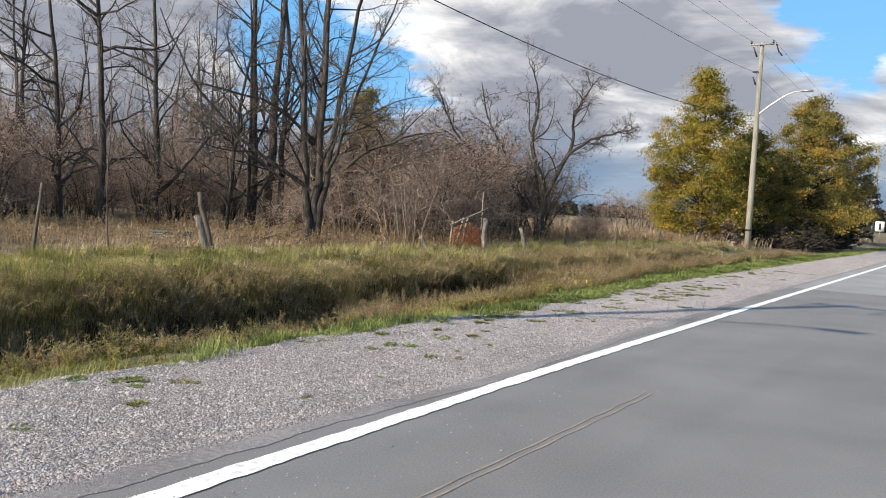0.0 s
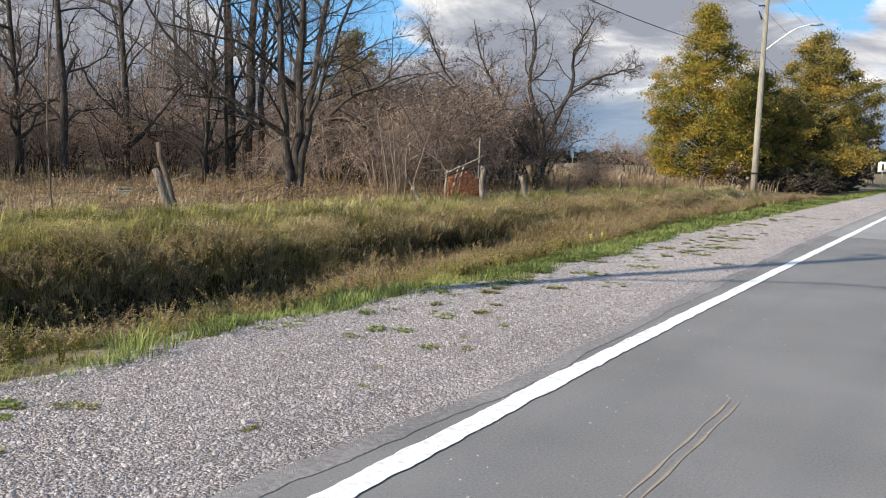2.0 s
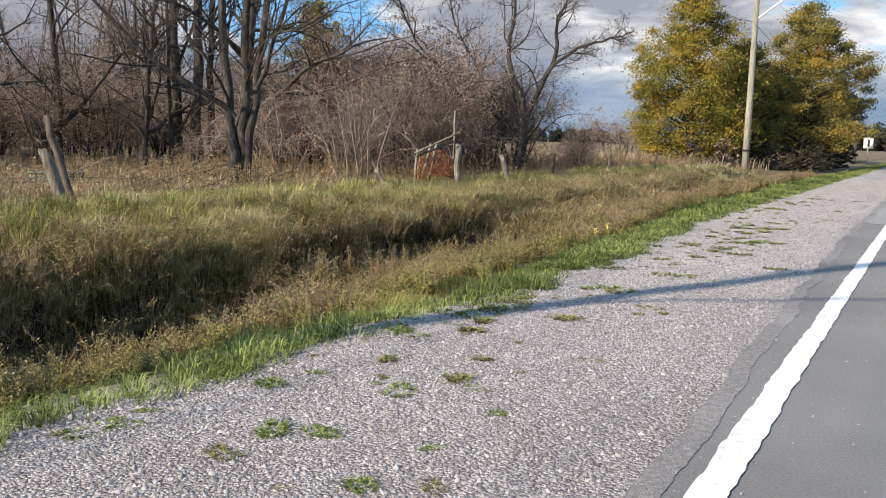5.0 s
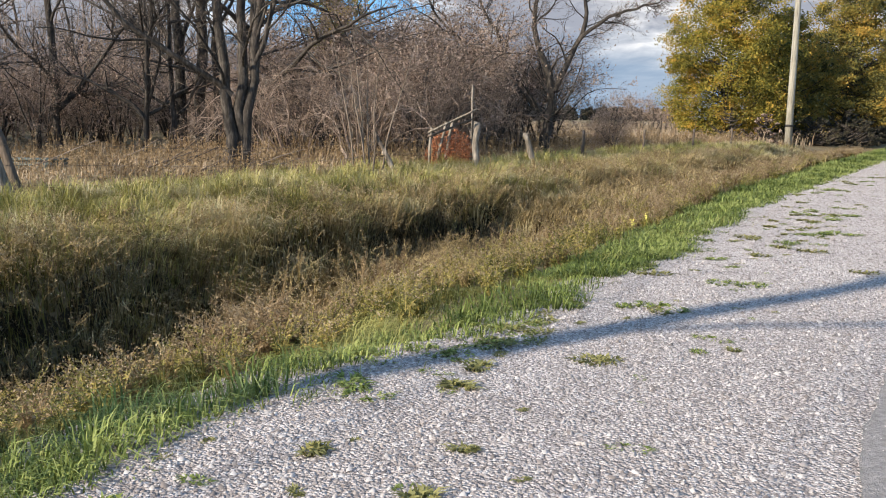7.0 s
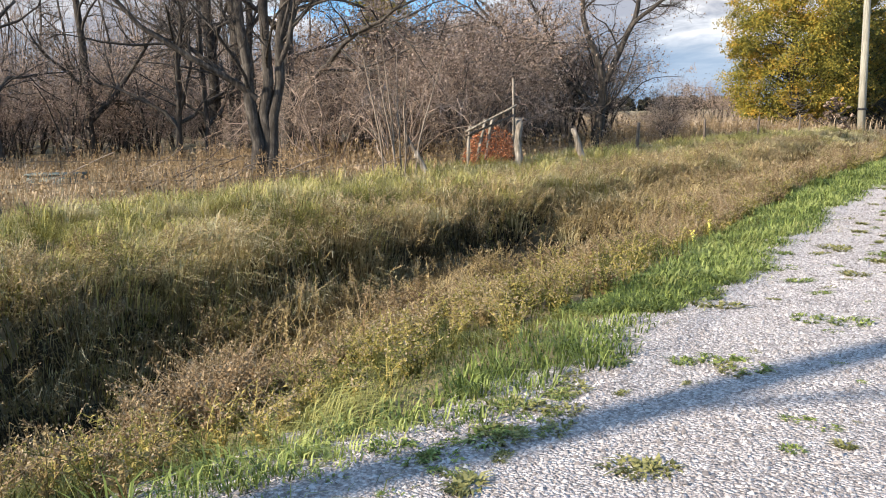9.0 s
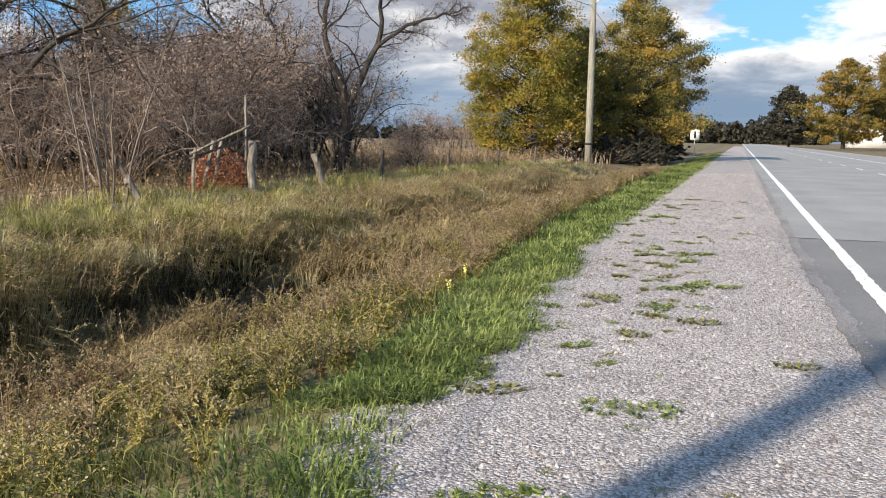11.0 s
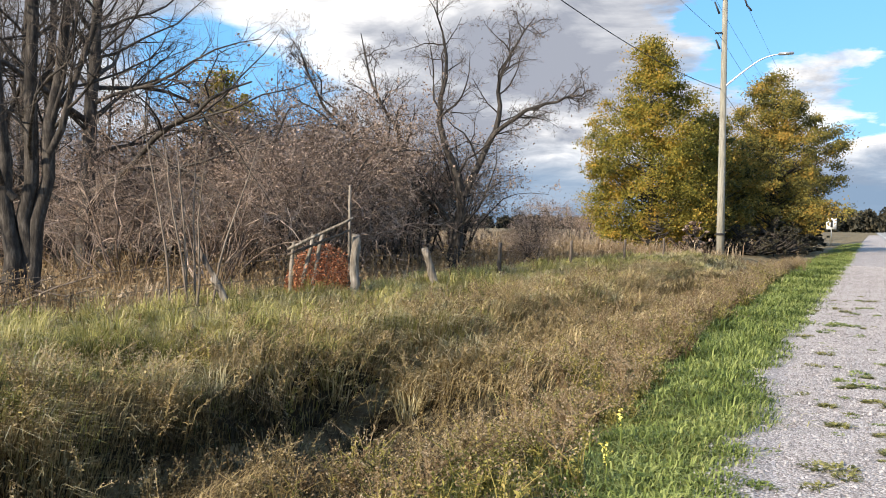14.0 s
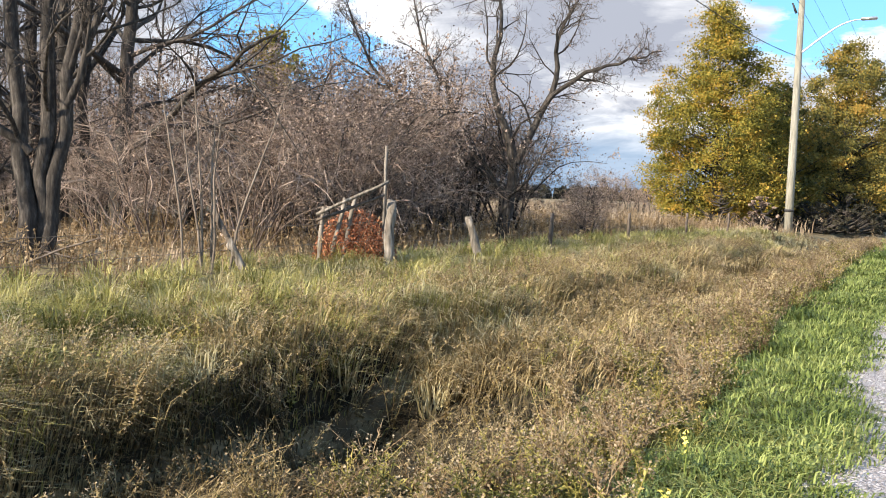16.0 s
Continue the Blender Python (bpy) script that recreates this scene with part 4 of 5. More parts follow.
# the many-stemmed tree at the fence
bare_tree("bare_tree", "tall bare grey tree with several stems and a long low limb", (-16.3, 26.0, 0.0),
          [[(-0.12, 0, -0.1, 0.17), (-0.16, 0, 1.2, 0.15), (-0.3, 0, 2.4, 0.13), (-0.55, 0, 6, 0.10), (-0.9, 0.3, 10, 0.06), (-1.2, 0.3, 14, 0.025)],
           [(0.05, 0.1, -0.1, 0.16), (0.1, 0.1, 1.3, 0.14), (0.15, 0.1, 3, 0.12), (0.2, 0, 6, 0.095), (0.3, -0.2, 10, 0.055), (0.4, -0.2, 14.5, 0.025)],
           [(0.15, 0, -0.1, 0.14), (0.36, 0.1, 2.0, 0.12), (0.62, 0.2, 4.2, 0.10), (1.0, 0.2, 7, 0.075), (1.6, 0.3, 10, 0.045), (2.0, 0.3, 13.0, 0.02)],
           [(0.3, 0.1, 1.9, 0.075), (0.7, 0, 3.2, 0.065), (1.3, 0, 5.2, 0.05), (2.2, 0, 7.6, 0.036), (3.0, 0, 9.6, 0.015)],
           [(-0.1, 0, 1.9, 0.085), (-0.9, -0.4, 2.6, 0.072), (-2.0, -0.8, 3.2, 0.06), (-3.2, -1.3, 4.3, 0.045), (-4.2, -1.7, 5.8, 0.032), (-5.0, -2.0, 7.6, 0.02)]],
          BIG, 51, sides=9, rz=32)
# the thick twin trunks behind
bare_tree("bare_tree", "tall bare tree with thick twin trunks", (-24.9, 32.4, 0.0),
          [[(-0.3, 0, -0.1, 0.21), (-0.35, 0, 3, 0.18), (-0.5, 0, 8, 0.13), (-0.9, 0, 16, 0.05)],
           [(0.35, 0.1, -0.1, 0.23), (0.4, 0, 3, 0.20), (0.6, 0, 8, 0.14), (1.1, 0, 17, 0.05)],
           [(0.9, 0.5, -0.1, 0.15), (0.85, 0.6, 4, 0.13), (1.0, 1, 9, 0.09), (-0.3, 1.3, 15, 0.04)]],
          [(9, 0.34, 8, 45, 0.08, 0.15, 0.3), (7, 0.42, 6, 45, 0.05, 0.2, 0.2), (6, 0.5, 4, 42, 0.02, 0.2, 0.15), (5, 0.55, 2, 40, 0.0, 0.2, 0.2)], 52, sides=10, rz=32)
bare_tree("bare_tree", "bare grey tree with drooping fine branches", (-21.9, 32.4, 0.0),
          [[(0, 0, -0.1, 0.24), (0.1, 0, 3, 0.2), (0.3, 0, 6, 0.16), (0.5, 0.2, 13, 0.03)]],
          [(28, 0.62, 9, 64, -0.03, 0.12, 0.10), (9, 0.42, 6, 42, -0.03, 0.2, 0.2), (6, 0.55, 4, 42, -0.03, 0.22, 0.15), (4, 0.6, 2, 40, -0.03, 0.2, 0.2)], 53, rz=32, bold=0.9)
# the forked tree
bare_tree("bare_tree", "bare dark tree forking low into crooked limbs", (-14.3, 41.1, 0.05),
          [[(-0.35, 0, -0.1, 0.234), (-0.45, 0, 0.7, 0.189), (-0.1, 0, 1.6, 0.171), (0.0, 0, 2.6, 0.152), (-0.5, 0.1, 3.6, 0.117), (-1.05, 0.2, 4.9, 0.090), (-0.8, 0.2, 6.2, 0.068), (-0.4, 0.1, 7.2, 0.045), (-1.1, 0.1, 8.6, 0.018)],
           [(-0.05, 0, 2.4, 0.126), (0.5, 0.1, 3.6, 0.107), (1.15, 0.2, 4.8, 0.090), (1.0, 0.3, 5.6, 0.073), (1.05, 0.3, 6.5, 0.054), (1.6, 0.3, 7.4, 0.036), (2.2, 0.3, 8.3, 0.014)],
           [(0.8, 0.1, 4.3, 0.081), (1.5, 0.0, 5.0, 0.068), (2.4, -0.1, 5.35, 0.054), (3.4, -0.1, 5.7, 0.036), (4.2, -0.1, 5.9, 0.014)],
           [(-0.3, 0.2, 1.4, 0.117), (-1.4, 0.6, 2.5, 0.099), (-2.9, 1.0, 3.8, 0.081), (-4.7, 1.2, 5.0, 0.054), (-5.2, 1.2, 6.0, 0.040), (-5.8, 1.2, 7.6, 0.014)],
           [(-1.9, 0.7, 2.9, 0.081), (-2.2, 0.7, 4.6, 0.062), (-3.2, 0.9, 6.0, 0.045), (-3.6, 0.9, 7.9, 0.014)]],
          [(17, 0.38, 8, 52, 0.06, 0.26, 0.14), (8, 0.5, 6, 50, 0.05, 0.30, 0.1), (6, 0.6, 4, 48, 0.02, 0.3, 0.1), (3, 0.7, 2, 45, 0.02, 0.2, 0.1)], 54, rz=24, dead_leaves=900, bold=1.2)


def wood_tree(seed, h, r):
    rng = np.random.default_rng(seed)
    w = rng.normal(size=2) * 0.06 * h
    return [[(0, 0, -0.1, r * 1.2), (w[0] * 0.1, w[1] * 0.1, h * 0.2, r), (w[0] * 0.4, w[1] * 0.3, h * 0.55, r * 0.65), (w[0], w[1], h, 0.02)]]


_wood = [bare_tree("bare_tree", "slender bare woodland tree with upswept branches", at, wood_tree(60 + i, h, r), MID, 60 + i, group="trees of the wood", bold=1.5)
         for i, (at, h, r) in enumerate([((-28.5, 29.5, 0), 15, 0.13), ((-26.4, 25.0, 0), 15, 0.135), ((-28.9, 24.9, 0), 14, 0.115), ((-24.6, 30.0, 0), 12, 0.085), ((-24.2, 31.0, 0), 13, 0.08)])]


def plant_wood():
    rng = np.random.default_rng(70)
    done = []
    k = 0
    while len(done) < 44 and k < 3000:
        k += 1
        x, y = -31 - 34 * rng.uniform(), 12 + 48 * rng.uniform()
        if y > 44 + (x + 26) * -0.1 and x > -34:
            continue
        if any((x - a) ** 2 + (y - b) ** 2 < 5 for a, b in done):
            continue
        done.append((x, y))
        s = rng.uniform(0.75, 1.1)
        copy_thing(_wood[k % 5], pose(x, y, 0.0, 0, 0, rng.uniform(0, 360)) @ Matrix.Diagonal((s, s, s, 1)))


plant_wood()


def bush_mesh(seed, h, n_stems, spread, n2=6):
    rng = np.random.default_rng(seed)
    ctrl = []
    for i in range(n_stems):
        a, q = rng.uniform(0, 6.28), spread * rng.uniform(0.3, 1.0)
        top = h * rng.uniform(0.55, 1.0)
        ctrl.append([(0.25 * math.cos(a), 0.25 * math.sin(a), -0.1, 0.045), (0.45 * q * math.cos(a), 0.45 * q * math.sin(a), top * 0.55, 0.03), (q * math.cos(a), q * math.sin(a), top * 0.85, 0.018), (q * 1.5 * math.cos(a + 0.2), q * 1.5 * math.sin(a + 0.2), top * 0.80, 0.008)])
    P, R = stems(rng, ctrl, 8, 0.05)
    lev = grow(rng, P, R, [(9, 0.46, 6, 66, 0.0, 0.34, 0.12), (n2, 0.55, 3, 55, 0.0, 0.3, 0.1), (n2 - 1, 0.65, 2, 50, 0.0, 0.2, 0.1)])
    main = tubes(*lev[0], 5)
    wood = join(tubes(*lev[1], 3), tubes(*lev[2], 3), spikes(*lev[3]))
    Q = lev[3][0]
    pick = rng.integers(0, len(Q), 5600)
    lv = leaves(rng, Q[pick, 1] + rng.normal(size=(5600, 3)) * 0.04, 0.06)
    return mesh_of("crown", *wood, M_BRUSH), mesh_of("foliage", *lv, M_DEADLEAF), mesh_of("stem_frame", *main, M_BARK)


def bramble_mesh(seed):
    """Long pale canes that arch over and hang down again, with crooked side twigs."""
    rng = np.random.default_rng(seed)
    ctrl = []
    for i in range(16):
        a, q, top = rng.uniform(0, 6.28), rng.uniform(1.2, 2.8), rng.uniform(1.0, 2.8)
        c, s = math.cos(a), math.sin(a)
        ctrl.append([(0.3 * c, 0.3 * s, -0.1, 0.022), (0.5 * q * c, 0.5 * q * s, top * 0.8, 0.018), (0.8 * q * c, 0.8 * q * s, top, 0.014), (1.15 * q * c, 1.15 * q * s, top * 0.95, 0.010), (1.5 * q * c, 1.5 * q * s, top * 0.6, 0.005)])
    P, R = stems(rng, ctrl, 12, 0.07)
    lev = grow(rng, P, R, [(9, 0.36, 6, 55, 0.0, 0.34, 0.2), (6, 0.5, 4, 50, 0.0, 0.3, 0.1), (3, 0.6, 2, 45, 0.0, 0.2, 0.1)])
    return [mesh_of("cane", *tubes(lev[0][0][i:i + 1], lev[0][1][i:i + 1], 5), M_BRUSH) for i in range(16)], mesh_of("twig_mass", *join(tubes(*lev[1], 3), tubes(*lev[2], 3), spikes(*lev[3])), M_BRUSH)


def brambles():
    kinds = [bramble_mesh(95), bramble_mesh(96)]
    rng = np.random.default_rng(97)
    for k, (x, y, s) in enumerate(((-16.2, 31.0, 0.95), (-18.2, 30.4, 1.0), (-15.4, 34.6, 1.1), (-17.6, 33.0, 1.2), (-19.6, 30.2, 0.7))):
        ob = thing("bramble", "pale leafless bramble with long arching canes", "bush", (x, y, float(ground_z(x, y))), rng.uniform(0, 360), "brambles before the thicket")
        ob.scale = (s, s, s)
        for cane in kinds[k % 2][0]:
            part("cane", cane, None, ob)
        tagged(part("twig_mass", kinds[k % 2][1], None, ob), kind="stuff")


brambles()


_bush = [bush_mesh(80 + i, 5.0, 12, 2.6) for i in range(4)] + [bush_mesh(86 + i, 5.0, 8, 2.6, 5) for i in range(2)]


def bush(k, x, y, s, sz, rz):
    ob = thing("bush", "dense leafless brown bush with curled withered leaves", "bush", (x, y, float(ground_z(x, y))), rz, "thicket bushes")
    ob.scale = (s, s, sz)
    part("stem_frame", _bush[k][2], None, ob, "dark arching stems")
    tagged(part("crown", _bush[k][0], None, ob), kind="stuff")
    tagged(part("foliage", _bush[k][1], None, ob), "curled withered leaves", kind="stuff")


def plant_thicket():
    rng = np.random.default_rng(90)
    # the mound in front of the forked tree, then the understory behind the trunks
    spots = [(-16.4, 37.5, 0.75), (-17.0, 40.5, 1.15), (-19.0, 36.5, 1.3), (-18.5, 43.5, 1.2), (-21.0, 40.5, 1.3), (-16.2, 44.5, 0.95), (-22.5, 45.0, 1.3), (-24.0, 41.0, 1.3), (-20.5, 48.5, 1.2), (-25.5, 47.5, 1.3), (-17.6, 33.8, 0.7), (-27.5, 43.5, 1.2), (-13.4, 45.0, 0.5), (-15.6, 33.5, 0.75), (-21.5, 36.5, 1.25), (-18.0, 38.5, 1.15), (-23.5, 37.0, 1.25), (-16.4, 42.0, 0.85), (-19.2, 41.0, 1.15), (-16.8, 36.0, 0.95), (-12.6, 43.0, 0.42), (-26.0, 38.5, 1.15)]
    for i in range(24):
        spots.append((-28 - 14 * rng.uniform(), 17 + 32 * rng.uniform(), rng.uniform(0.6, 1.0)))
    for i in range(20):
        spots.append((-26.5 - 8 * rng.uniform(), 15 + 20 * rng.uniform(), rng.uniform(0.55, 0.85)))
    for i in range(8):
        spots.append((-26 - 4 * rng.uniform(), 34 + 12 * rng.uniform(), rng.uniform(0.6, 0.9)))
    for x, y, q in ((-28.5, 100, 0.75), (-30.5, 103, 1.0), (-33.0, 106, 1.05), (-36.5, 110, 1.0), (-26.5, 97, 0.5)):
        spots.append((x, y, q))
    for k, (x, y, s) in enumerate(spots):
        bush(k % 4 if k < 26 else 4 + k % 2, x, y, s, s * rng.uniform(0.9, 1.1), rng.uniform(0, 360))


plant_thicket()


def leafy_tree(label, at, h, prof, leaf, material, seed, clusters, per, trunk_r=0.25, group="", extra=None):
    """prof: (share of the height, radius) pairs of the crown's outline."""
    rng = np.random.default_rng(seed)
    ob = thing("leafy_tree", label, "tree", at, 0, group)
    zz = np.array([p[0] for p in prof]) * h
    rr = np.array([p[1] for p in prof])
    z = rng.uniform(zz[0], zz[-1], clusters * 3)
    keep = rng.uniform(0, rr.max(), len(z)) < np.interp(z, zz, rr) + 0.25
    z = z[keep][:clusters]
    a = rng.uniform(0, 6.28, len(z))
    lump = 1 + 0.22 * np.sin(a * 2 + z * 0.8 + seed) + 0.16 * np.sin(a * 4 - z * 1.3) + 0.06 * np.sin(z * 3 + a * 3)
    r = np.interp(z, zz, rr) * lump * rng.beta(2.6, 1.1, len(z))
    c = np.stack([r * np.cos(a), r * np.sin(a), z], 1)
    rad = rng.uniform(0.36, 0.85, len(z)) * h / 13
    pts = c[:, None] + rng.normal(size=(len(z), per, 3)) * rad[:, None, None] * np.array([0.62, 0.62, 0.34])
    part("crown", leaves(rng, pts.reshape(-1, 3), leaf, 0.2), material, ob)
    P, R = stems(rng, [[(0, 0, -0.1, trunk_r), (0.1, 0, h * 0.3, trunk_r * 0.8), (0, 0.1, h * 0.65, trunk_r * 0.45), (0, 0, h * 0.95, 0.03)]])
    part("trunk", tubes(P, R, 9), M_BARK, ob, smooth=True)
    sel = c[rng.permutation(len(c))[:140]]
    s0 = np.stack([0 * sel[:, 0], 0 * sel[:, 0], np.maximum(sel[:, 2] - 0.55 * np.hypot(sel[:, 0], sel[:, 1]), h * 0.08)], 1)
    mid = (s0 + sel) / 2 + np.array([0, 0, -0.15])
    part("limb_frame", tubes(np.stack([s0, mid, sel], 1), np.broadcast_to(np.array([0.06, 0.04, 0.012]), (len(sel), 3)), 4), M_BARK, ob)
    return ob


leafy_tree("broad maple with yellow-green and orange autumn leaves", (-14.9, 70.0, -0.15), 13.2,
           [(0.05, 2.2), (0.14, 3.2), (0.28, 4.0), (0.44, 4.1), (0.56, 3.5), (0.68, 2.5), (0.8, 1.7), (0.93, 1.2), (1.0, 0.6)], 0.105, M_LEAF_Y, 101, 430, 260)
leafy_tree("maple turning olive, yellow and orange beside the road", (-8.9, 82.0, -0.15), 12.6,
           [(0.12, 2.8), (0.22, 4.5), (0.42, 5.0), (0.6, 4.2), (0.78, 2.8), (0.92, 1.5), (1.0, 0.6)], 0.115, M_LEAF_G, 102, 420, 230, 0.32)
leafy_tree("low olive-leaved tree between two maples", (-12.2, 76.0, -0.15), 9.4,
           [(0.06, 2.4), (0.3, 3.0), (0.6, 2.4), (0.85, 1.3), (1.0, 0.4)], 0.15, M_LEAF_G, 103, 300, 90)
leafy_tree("orange-leaved roadside tree further along", (-11.5, 122.0, -0.15), 8.0, [(0.08, 2.2), (0.35, 3.4), (0.7, 2.6), (1.0, 0.6)], 0.2, M_LEAF_O, 104, 200, 60)
leafy_tree("olive and brown maple behind the roadside one", (-11.5, 97.0, -0.15), 10.5, [(0.05, 3.0), (0.3, 4.6), (0.6, 3.8), (0.85, 2.0), (1.0, 0.5)], 0.16, M_LEAF_G, 114, 260, 110, 0.28)
leafy_tree("dark roadside tree further along", (-11.0, 132.0, -0.15), 10.0, [(0.08, 2.6), (0.35, 4.0), (0.7, 3.0), (1.0, 0.6)], 0.22, M_LEAF_D, 105, 200, 60)
leafy_tree("small yellow tree half hidden in the thicket", (-33.5, 52.0, 0.0), 9.5, [(0.3, 1.0), (0.6, 1.9), (0.85, 1.3), (1.0, 0.4)], 0.15, M_LEAF_Y, 106, 160, 60)
leafy_tree("low orange-brown shrub under the maple", (-13.6, 66.2, -0.15), 2.6, [(0.05, 1.2), (0.4, 1.6), (0.8, 1.0), (1.0, 0.3)], 0.1, M_LEAF_O, 111, 60, 40, 0.05)
leafy_tree("low brown shrub at the foot of the pole", (-11.2, 65.0, -0.15), 2.0, [(0.05, 0.9), (0.4, 1.2), (0.8, 0.8), (1.0, 0.3)], 0.1, M_DEADLEAF, 112, 50, 40, 0.04)
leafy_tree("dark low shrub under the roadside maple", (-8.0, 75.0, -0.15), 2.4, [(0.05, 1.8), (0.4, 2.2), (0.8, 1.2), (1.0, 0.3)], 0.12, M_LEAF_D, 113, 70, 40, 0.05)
# shrubs in a dark leaf colour that also stands in for shade under the maples
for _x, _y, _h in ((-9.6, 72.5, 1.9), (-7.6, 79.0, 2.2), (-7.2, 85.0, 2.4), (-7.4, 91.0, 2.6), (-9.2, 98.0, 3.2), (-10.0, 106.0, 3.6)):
    leafy_tree("dark low shrub along the field edge, filling in the maples' shade", (_x, _y, -0.15), _h, [(0.03, 1.9), (0.4, 2.3), (0.8, 1.5), (1.0, 0.4)], 0.12, M_LEAF_D, int(_y), 90, 50, 0.05, "shrubs under the maples")
leafy_tree("large orange maple across the road", (21.0, 235.0, 0.2), 20.0, [(0.08, 6), (0.3, 9.5), (0.6, 8.5), (0.85, 4.5), (1.0, 1)], 0.36, M_LEAF_O, 107, 330, 110, 0.5)
leafy_tree("large yellowing maple across the road", (34.0, 245.0, 0.2), 26.0, [(0.08, 5), (0.3, 8.5), (0.6, 8.0), (0.85, 5), (1.0, 1)], 0.36, M_LEAF_O, 108, 330, 110, 0.5)
leafy_tree("dark bare-topped tree across the road", (12.5, 300.0, 0.2), 18.0, [(0.06, 5), (0.3, 7), (0.6, 6.5), (0.85, 4), (1.0, 1)], 0.5, M_LEAF_D, 109, 300, 60, 0.4)


def far_wood():
    rng = np.random.default_rng(120)
    n = 640
    pts, sz = [], []
    for k in range(n):
        u = rng.uniform()
        if k < 230:
            x, y, h = -60 + 110 * u, 640 + rng.normal() * 15, rng.uniform(7, 16)
        else:
            x, y, h = -330 + 200 * u, 300 + 140 * u + rng.normal() * 14, rng.uniform(3, 7)
        m = 70
        a, r = rng.uniform(0, 6.28, m), np.sqrt(rng.uniform(0, 1, m)) * h * 0.35
        z = rng.uniform(0.05, 1, m) * h
        r *= np.sqrt(np.clip(1.05 - (z / h - 0.35) ** 2 * 2.2, 0.05, 1))
        pts.append(np.stack([x + r * np.cos(a), y + r * np.sin(a), z], 1))
    return leaves(rng, np.concatenate(pts), 2.0)


solo("far_wood", far_wood(), M_LEAF_D, "dark distant line of trees", "woodland", "stuff")


def deep_wood():
    """Tangled twigs and thin stems closing the wood behind the near trees."""
    rng = np.random.default_rng(125)
    n = 1300
    x, y = -33 - 36 * rng.uniform(0, 1, n), 8 + 62 * rng.uniform(0, 1, n)
    k = (y < 52 - (x + 34) * 0.25)
    x, y = x[k], y[k]
    n = len(x)
    h = rng.uniform(3, 9, n)
    base = np.stack([x, y, np.zeros(n)], 1)
    top = base + np.stack([rng.normal(size=n) * 0.6, rng.normal(size=n) * 0.6, h], 1)
    P = np.stack([base, (base + top) / 2 + rng.normal(size=(n, 3)) * 0.15, top], 1)
    R = np.stack([0.03 + 0 * h, 0.022 + 0 * h, 0.008 + 0 * h], 1)
    lev = grow(rng, P, R, [(10, 0.42, 3, 55, 0.05, 0.3, 0.05), (6, 0.55, 2, 50, 0.0, 0.3, 0.1)])
    return join(tubes(*lev[0], 4), spikes(lev[1][0], lev[1][1] * 1.4), spikes(lev[2][0], lev[2][1] * 1.6))


solo("deep_wood", deep_wood(), M_BRUSH, "tangled grey-brown twigs deep in the wood", "woodland", "stuff")


def sticks():
    rng = np.random.default_rng(127)
    for x, y in ((-15.8, 24.6), (-16.6, 24.0), (-17.8, 24.6), (-14.9, 25.0), (-18.5, 27.0), (-15.0, 23.2), (-14.2, 24.2), (-16.0, 22.6), (-17.2, 26.4), (-13.8, 26.4), (-19.5, 24.8), (-18.8, 22.0)):
        a = rng.uniform(-0.6, 0.6)
        ln = rng.uniform(1.4, 3.2)
        d = np.array([math.cos(a) * 0.85, math.sin(a) * 0.6 + 0.3, rng.uniform(0.1, 0.5)])
        p0 = np.array([x, y, 0.15])
        P = np.stack([p0 + d * ln * u + rng.normal(size=3) * 0.05 for u in np.linspace(-0.5, 0.5, 6)])[None]
        P[..., 2] = np.maximum(P[..., 2], 0.05)
        lev = grow(rng, P, np.linspace(0.03, 0.012, 6)[None], [(6, 0.4, 4, 45, 0.0, 0.25, 0.1), (4, 0.5, 2, 45, 0.0, 0.25, 0.1)])
        solo("fallen_branch", join(tubes(*lev[0], 6), tubes(*lev[1], 4), spikes(*lev[2])), M_TWIG, "dead grey branch fallen in the dry grass", "branch", group="fallen branches")


sticks()


# ---- poles, wires, sign ----
POLE_Z = 13.7


